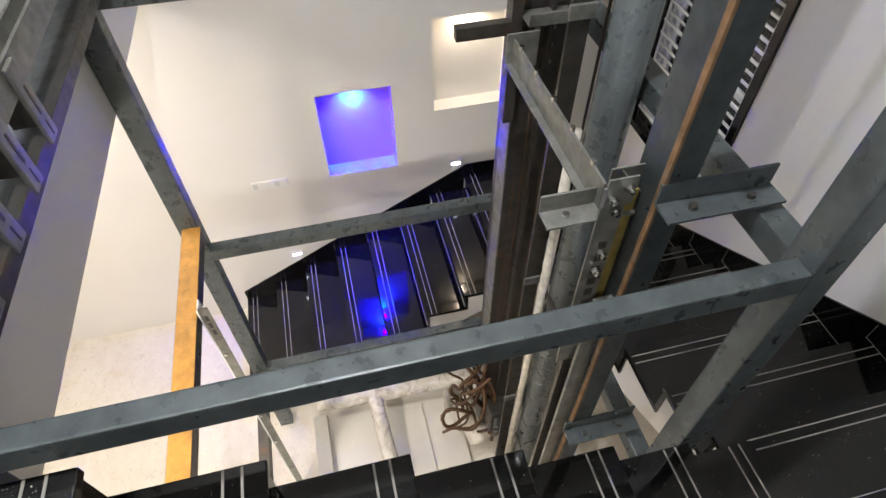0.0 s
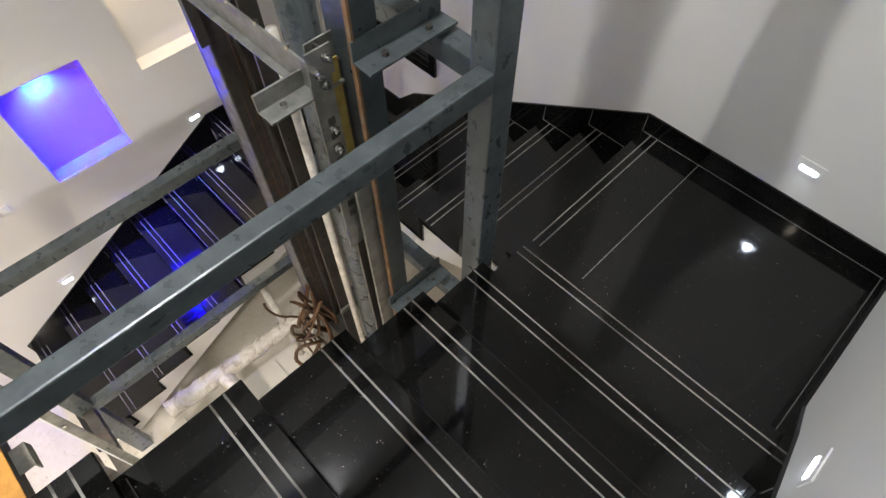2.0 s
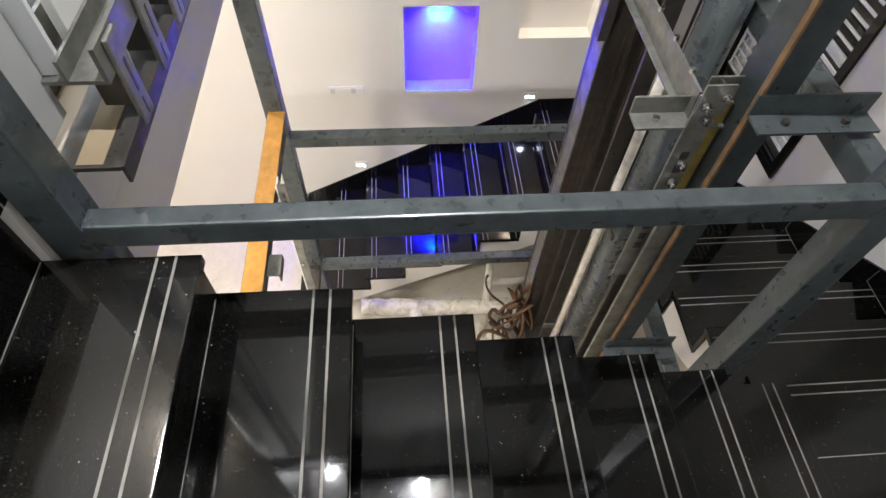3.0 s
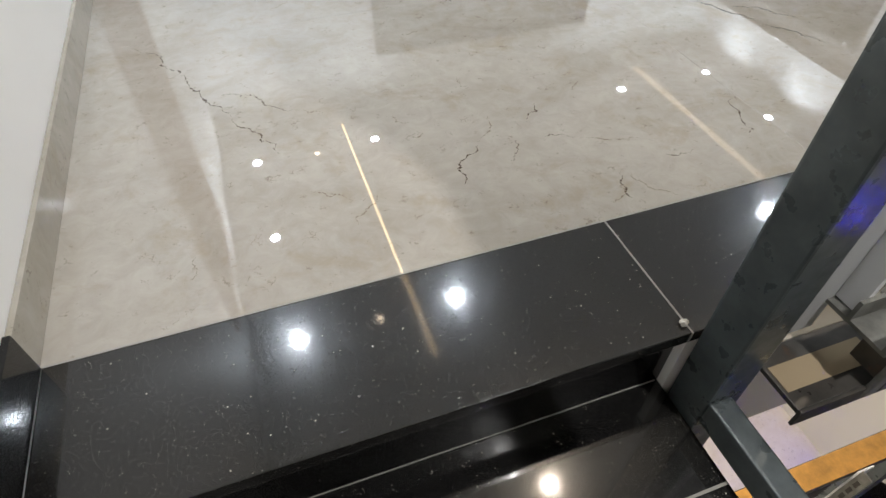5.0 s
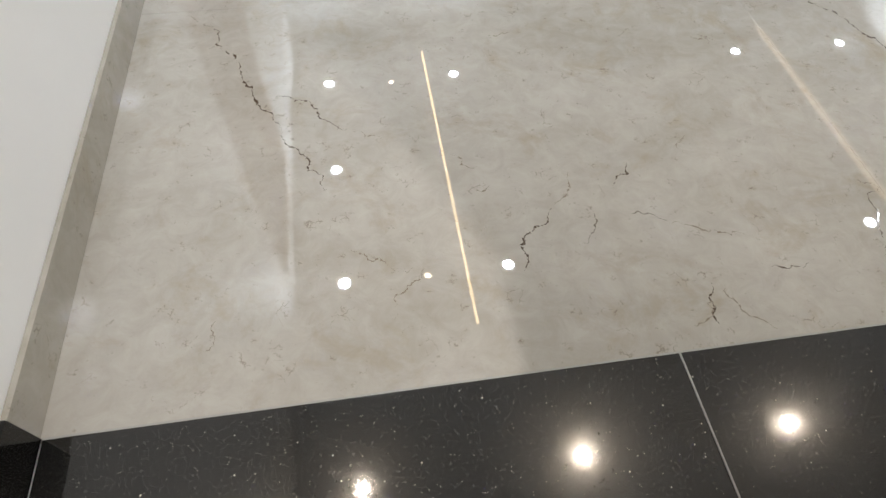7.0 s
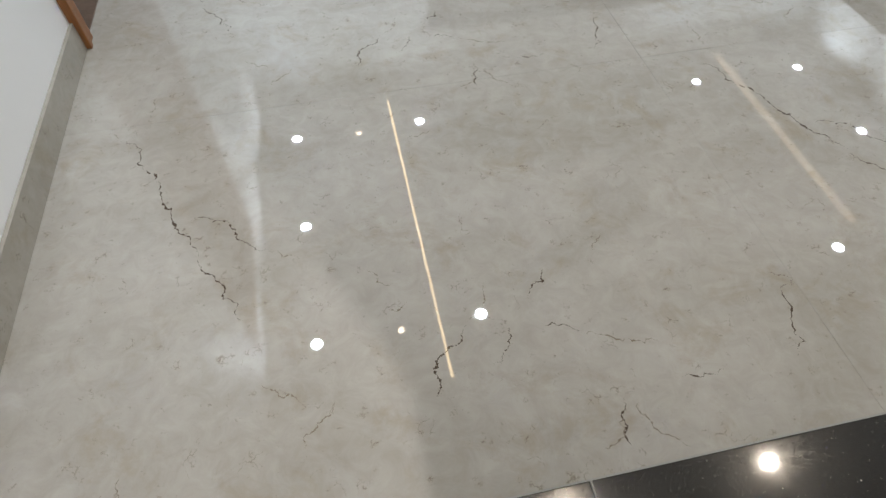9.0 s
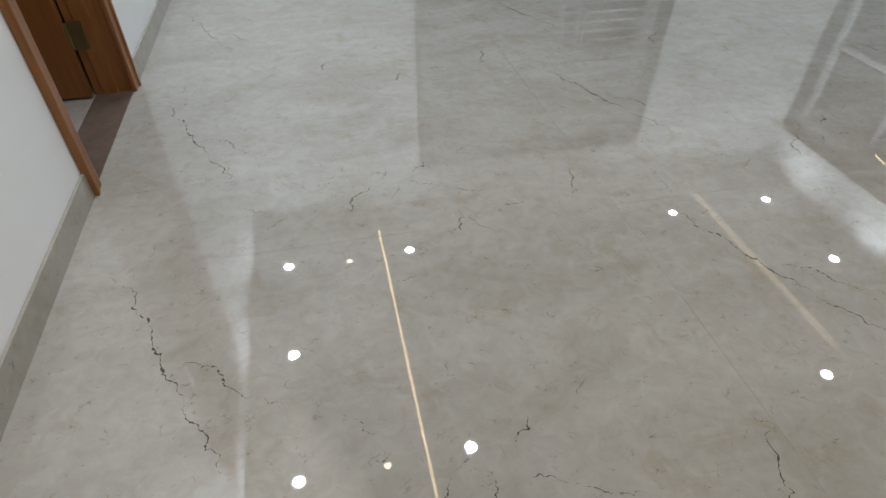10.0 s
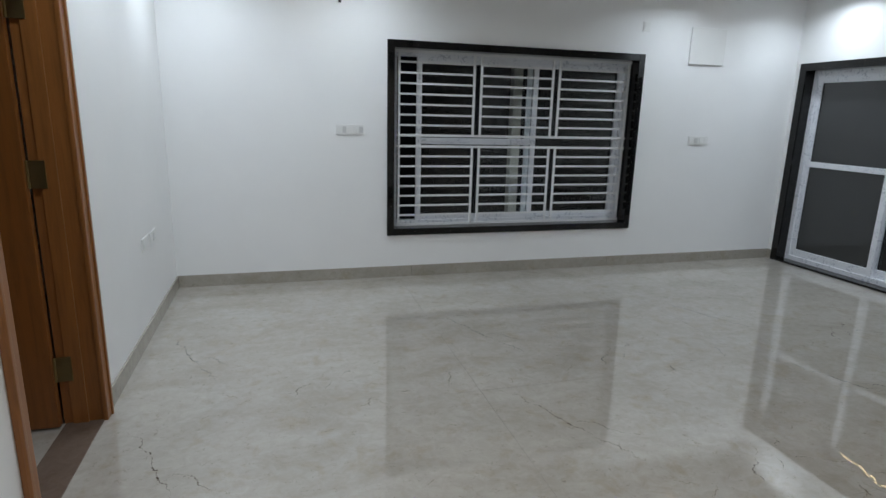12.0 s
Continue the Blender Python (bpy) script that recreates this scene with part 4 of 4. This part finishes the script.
for z in (-3.28, -3.20, -3.12):
    part("fitting", rod((2.30, -1.70, z), (2.24, -1.68, z), 0.018, 8), ZINC, blk)

# ---------- window and door builders ----------
def grill_window(name, x0, x1, z0, z1, y_in, sgn, thick, verticals, n_up, n_dn, label):
    """Window in a wall along x. y_in: room face of the wall; sgn: +1 when the outside lies at larger y."""
    w = thing(name, label, "window", ((x0 + x1) / 2, y_in, z0), kind="structure")
    def bx(a, b, d0, d1, c, d, bev=0.0):
        lo, hi = sorted((y_in + sgn * d0, y_in + sgn * d1))
        return box(a, b, lo, hi, c, d, bev)
    f = 0.062
    for a, b, c, d in ((x0, x0 + f, z0, z1), (x1 - f, x1, z0, z1), (x0 + f, x1 - f, z0, z0 + f), (x0 + f, x1 - f, z1 - f, z1)):
        part("surround", bx(a, b, -0.022, thick, c, d, 0.003), GRANITE, w, "black granite surround")
    a0, a1, c0, c1 = x0 + f, x1 - f, z0 + f, z1 - f
    g = 0.05
    for a, b, c, d in ((a0, a0 + g, c0, c1), (a1 - g, a1, c0, c1), (a0 + g, a1 - g, c0, c0 + g), (a0 + g, a1 - g, c1 - g, c1)):
        part("window_frame", bx(a, b, 0.125, 0.195, c, d, 0.003), UPVC, w, "white profile under printed film")
    mid = (c0 + c1) / 2
    L = a1 - a0
    sashes = ((a0 + 0.098 * L, a0 + 0.595 * L, 0.132, True), (a0 + 0.555 * L, a1 - g, 0.164, False))
    for a, b, d, rail_on in sashes:
        s = part("sash", bx(a, a + 0.046, d, d + 0.028, c0 + g, c1 - g, 0.002), UPVC, w)
        part("stile", bx(b - 0.046, b, d, d + 0.028, c0 + g, c1 - g, 0.002), UPVC, s)
        part("rail", bx(a + 0.046, b - 0.046, d, d + 0.028, c0 + g, c0 + g + 0.046, 0.002), UPVC, s)
        part("rail", bx(a + 0.046, b - 0.046, d, d + 0.028, c1 - g - 0.046, c1 - g, 0.002), UPVC, s)
        if rail_on:
            part("rail", bx(a + 0.046, b - 0.046, d, d + 0.028, mid - 0.03, mid + 0.028, 0.002), UPVC, s)
        p = part("pane", bx(a + 0.046, b - 0.046, d + 0.012, d + 0.016, c0 + g + 0.046, c1 - g - 0.046), GLASS, s)
        p.visible_shadow = False
    gr = part("grill_frame", bx(a0 + 0.052, a0 + 0.072, 0.095, 0.110, c0, c1, 0.002), GRILL, w, "white enamelled grill")
    part("bar", bx(a1 - 0.032, a1 - 0.012, 0.095, 0.110, c0, c1, 0.002), GRILL, gr)
    m0, m1 = mid - 0.048, mid + 0.048
    for z in (c0 + 0.012, m0, m1, c1 - 0.012):
        part("bar", bx(a0 + 0.02, a1, 0.096, 0.109, z - 0.011, z + 0.011, 0.002), GRILL, gr)
    xs = [a0 + 0.062] + [a0 + v * L for v in verticals] + [a1 - 0.022]
    for v in verticals:
        for dx in (-0.034, 0.034):
            for za, zb in ((c0, m0), (m1, c1)):
                part("bar", bx(a0 + v * L + dx - 0.011, a0 + v * L + dx + 0.011, 0.096, 0.109, za, zb, 0.002), GRILL, gr)
    for u0, u1 in zip(xs, xs[1:]):
        lo = u0 + (0.034 if u0 != xs[0] else 0)
        hi = u1 - (0.034 if u1 != xs[-1] else 0)
        for i in range(1, n_up):
            z = m1 + (c1 - 0.012 - m1) * i / n_up
            part("bar", bx(lo, hi, 0.098, 0.107, z - 0.0085, z + 0.0085), GRILL, gr)
        for i in range(1, n_dn):
            z = c0 + 0.012 + (m0 - c0 - 0.012) * i / n_dn
            part("bar", bx(lo, hi, 0.098, 0.107, z - 0.0085, z + 0.0085), GRILL, gr)
    return w


grill_window("window_1", WIN[0], WIN[1], WIN[2], WIN[3], Y_WIN, 1, 0.2, (0.335, 0.665), 8, 8, "wide window with white grill in a black granite surround, night outside")
grill_window("window_2", STAIRWIN[0], STAIRWIN[1], STAIRWIN[2], STAIRWIN[3], Y_BACK, -1, 0.2, (0.5,), 9, 9, "stair window with white grill in a black granite surround")
slab("backdrop", -1, 8.5, Y_WIN + 1.6, Y_WIN + 1.65, -1, 4, NIGHT, "dark night outside the window", "backdrop")
slab("backdrop_right", X_RIGHT + 1.6, X_RIGHT + 1.65, 0, 7, -1, 4, NIGHT, "dark night outside the sliding door", "backdrop")
slab("backdrop_stair", 1, 6, Y_BACK - 1.6, Y_BACK - 1.55, -4, 3, NIGHT, "dark night outside the stair window", "backdrop")
post = thing("outside_post", "pale concrete post outside the window", "post", (3.21, Y_WIN + 0.75, -1))
part("shaft", box(3.19, 3.29, Y_WIN + 0.7, Y_WIN + 0.8, -1, 3.5, 0.01), SHEET, post)

# sliding door
sd = thing("sliding_door", "white sliding door with dark panes in a black granite surround", "sliding door", (X_RIGHT, 3.7, 0), kind="")
y0, y1, z1 = SLIDE[0], SLIDE[1], SLIDE[3]
f = 0.075
for a, b, c, d in ((y0, y0 + f, 0.0, z1), (y1 - f, y1, 0.0, z1), (y0 + f, y1 - f, z1 - f, z1)):
    part("surround", box(X_RIGHT - 0.022, X_RIGHT + 0.2, a, b, c + 0.001, d, 0.003), GRANITE, sd, "black granite surround")
part("threshold", box(X_RIGHT - 0.022, X_RIGHT + 0.2, y0 + f, y1 - f, 0.001, 0.022, 0.003), GRANITE, sd)
a0, a1, c0, c1 = y0 + f, y1 - f, 0.022, z1 - f
for a, b, c, d in ((a0, a0 + 0.05, c0, c1), (a1 - 0.05, a1, c0, c1), (a0 + 0.05, a1 - 0.05, c0, c0 + 0.05), (a0 + 0.05, a1 - 0.05, c1 - 0.05, c1)):
    part("door_frame", box(X_RIGHT + 0.095, X_RIGHT + 0.19, a, b, c, d, 0.003), UPVC, sd)
third = (a1 - a0 - 0.1) / 3
for i in range(3):
    b = a1 - 0.05 - i * third + (0.03 if i else 0)
    a = a1 - 0.05 - (i + 1) * third - (0.03 if i < 2 else 0)
    x = X_RIGHT + (0.105, 0.145, 0.105)[i]
    s = part("door_leaf", box(x, x + 0.032, b - 0.055, b, c0 + 0.05, c1 - 0.05, 0.003), UPVC, sd)
    part("stile", box(x, x + 0.032, a, a + 0.055, c0 + 0.05, c1 - 0.05, 0.003), UPVC, s)
    for za, zb in ((c0 + 0.05, c0 + 0.125), (c1 - 0.115, c1 - 0.05), (1.02, 1.075)):
        part("rail", box(x, x + 0.032, a + 0.055, b - 0.055, za, zb, 0.003), UPVC, s)
    for za, zb in ((c0 + 0.125, 1.02), (1.075, c1 - 0.115)):
        p = part("pane", box(x + 0.012, x + 0.018, a + 0.055, b - 0.055, za, zb), GLASS if i == 1 else DARKGLASS, s)
        p.visible_shadow = i != 1

rope = thing("rope_light", "thin warm glowing rope light hung outside the sliding door", "rope light", (7.5, 4.6, 2.6))
part("tube", tube_curve([(7.5, 4.90, 2.56), (7.5, 4.76, 2.60), (7.5, 4.62, 2.56), (7.5, 4.52, 2.66), (7.5, 4.48, 2.58), (7.5, 4.40, 2.70), (7.5, 4.34, 2.62), (7.5, 4.24, 2.66)], 0.009, "tube"), STRIP, rope, smooth=True)
part("clip", rod((7.5, 4.70, 2.59), (X_RIGHT + 1.6, 4.70, 2.62), 0.006, 8), GRILL, rope)

# wooden door, open into the side room
dr = thing("door_1", "brown teak door standing open in a teak frame", "door", (0, 2.5, 0))
for a, b in ((2.035, 2.11), (2.89, 2.965)):
    ar = part("architrave", box(0.0005, 0.022, a, b, 0.0, 2.175, 0.006), TEAKFRAME, dr)
    part("bead", box(0.018, 0.030, (b - 0.022) if a > 2.5 else a, b if a > 2.5 else a + 0.022, 0.0, 2.175, 0.004), TEAKFRAME, ar)
part("architrave", box(0.0005, 0.022, 2.11, 2.89, 2.10, 2.175, 0.006), TEAKFRAME, dr)
for a, b in ((2.0605, 2.10), (2.90, 2.9395)):
    part("jamb", box(-0.165, 0.0, a, b, 0.0, 2.10, 0.003), TEAKFRAME, dr)
part("stop", box(-0.125, -0.06, 2.888, 2.8995, 0.0, 2.10, 0.002), TEAKFRAME, dr)
part("head", box(-0.165, 0.0, 2.10, 2.90, 2.06, 2.0995, 0.003), TEAKFRAME, dr)
leaf = part("leaf", box(-0.99, -0.17, 2.855, 2.893, 0.008, 2.055, 0.003), TEAK, dr)
for z in (0.28, 1.17, 1.85):
    h = part("hinge", box(-0.172, -0.10, 2.8835, 2.8875, z - 0.06, z + 0.06, 0.001), BRASS, dr, "antique brass hinge")
    part("knuckle", rod((-0.168, 2.880, z - 0.06), (-0.168, 2.880, z + 0.06), 0.007, 10), BRASS, h)
tagged(part("threshold", box(-0.16, 0.004, 2.06, 2.94, -0.05, 0.003, 0.002), BROWNSTONE), "dark brown polished stone door threshold", "threshold", kind="structure")

# ---------- plates on the walls ----------
def wall_plate(name, at, axis, w, h, switches, label):
    p = thing(name, label, "switch plate", at, group="wall plates")
    x, y, z = at
    def bx(u0, u1, d0, d1, c, d, bev=0.001):
        if axis == "y-":
            return box(x + u0, x + u1, y - d1, y - d0, z + c, z + d, bev)
        if axis == "x+":
            return box(x + d0, x + d1, y + u0, y + u1, z + c, z + d, bev)
        return box(x - d1, x - d0, y + u0, y + u1, z + c, z + d, bev)
    part("plate", bx(-w / 2, w / 2, 0.0, 0.009, -h / 2, h / 2, 0.003), PLATE, p)
    n = switches
    for i in range(n):
        u = -w / 2 + w * (i + 0.5) / n
        part("switch", bx(u - w / n * 0.33, u + w / n * 0.33, 0.009, 0.0125, -h * 0.30, h * 0.30), PLATEGREY if i % 3 == 1 else PLATE, p)
    return p


wall_plate("switch_plate", (1.436, Y_WIN, 1.31), "y-", 0.235, 0.085, 5, "wide white switch plate beside the window")
wall_plate("switch_plate", (4.925, Y_WIN, 1.26), "y-", 0.23, 0.085, 4, "wide white switch plate below the cover panel")
wall_plate("switch_plate", (4.205, Y_WIN, 2.297), "y-", 0.075, 0.085, 1, "small white socket plate high on the wall")
wall_plate("socket_plate", (0.0, 4.04, 0.605), "x+", 0.15, 0.085, 1, "white socket plate low on the wall")
wall_plate("socket_plate", (0.0, 4.28, 0.60), "x+", 0.20, 0.085, 3, "white socket plate low on the wall")
wall_plate("switch_plate", (X_FAR, -0.345, -2.36), "x-", 0.29, 0.085, 5, "white switch plate on the niche wall")
cover = thing("cover_panel", "flush white cover panel high on the wall", "panel", (4.9, Y_WIN, 1.95))
part("panel", box(4.70, 5.10, Y_WIN - 0.018, Y_WIN - 0.0005, 1.988, 2.325, 0.004), PLATE, cover)
stub = thing("wire_stub", "dark electric wire end poking from the wall", "wire", (1.36, Y_WIN, 2.30))
part("wire", tube_curve([(1.36, Y_WIN + 0.01, 2.37), (1.36, Y_WIN - 0.04, 2.365), (1.365, Y_WIN - 0.05, 2.33), (1.36, Y_WIN - 0.045, 2.30)], 0.012, "wire"), RUBBER, stub, smooth=True)
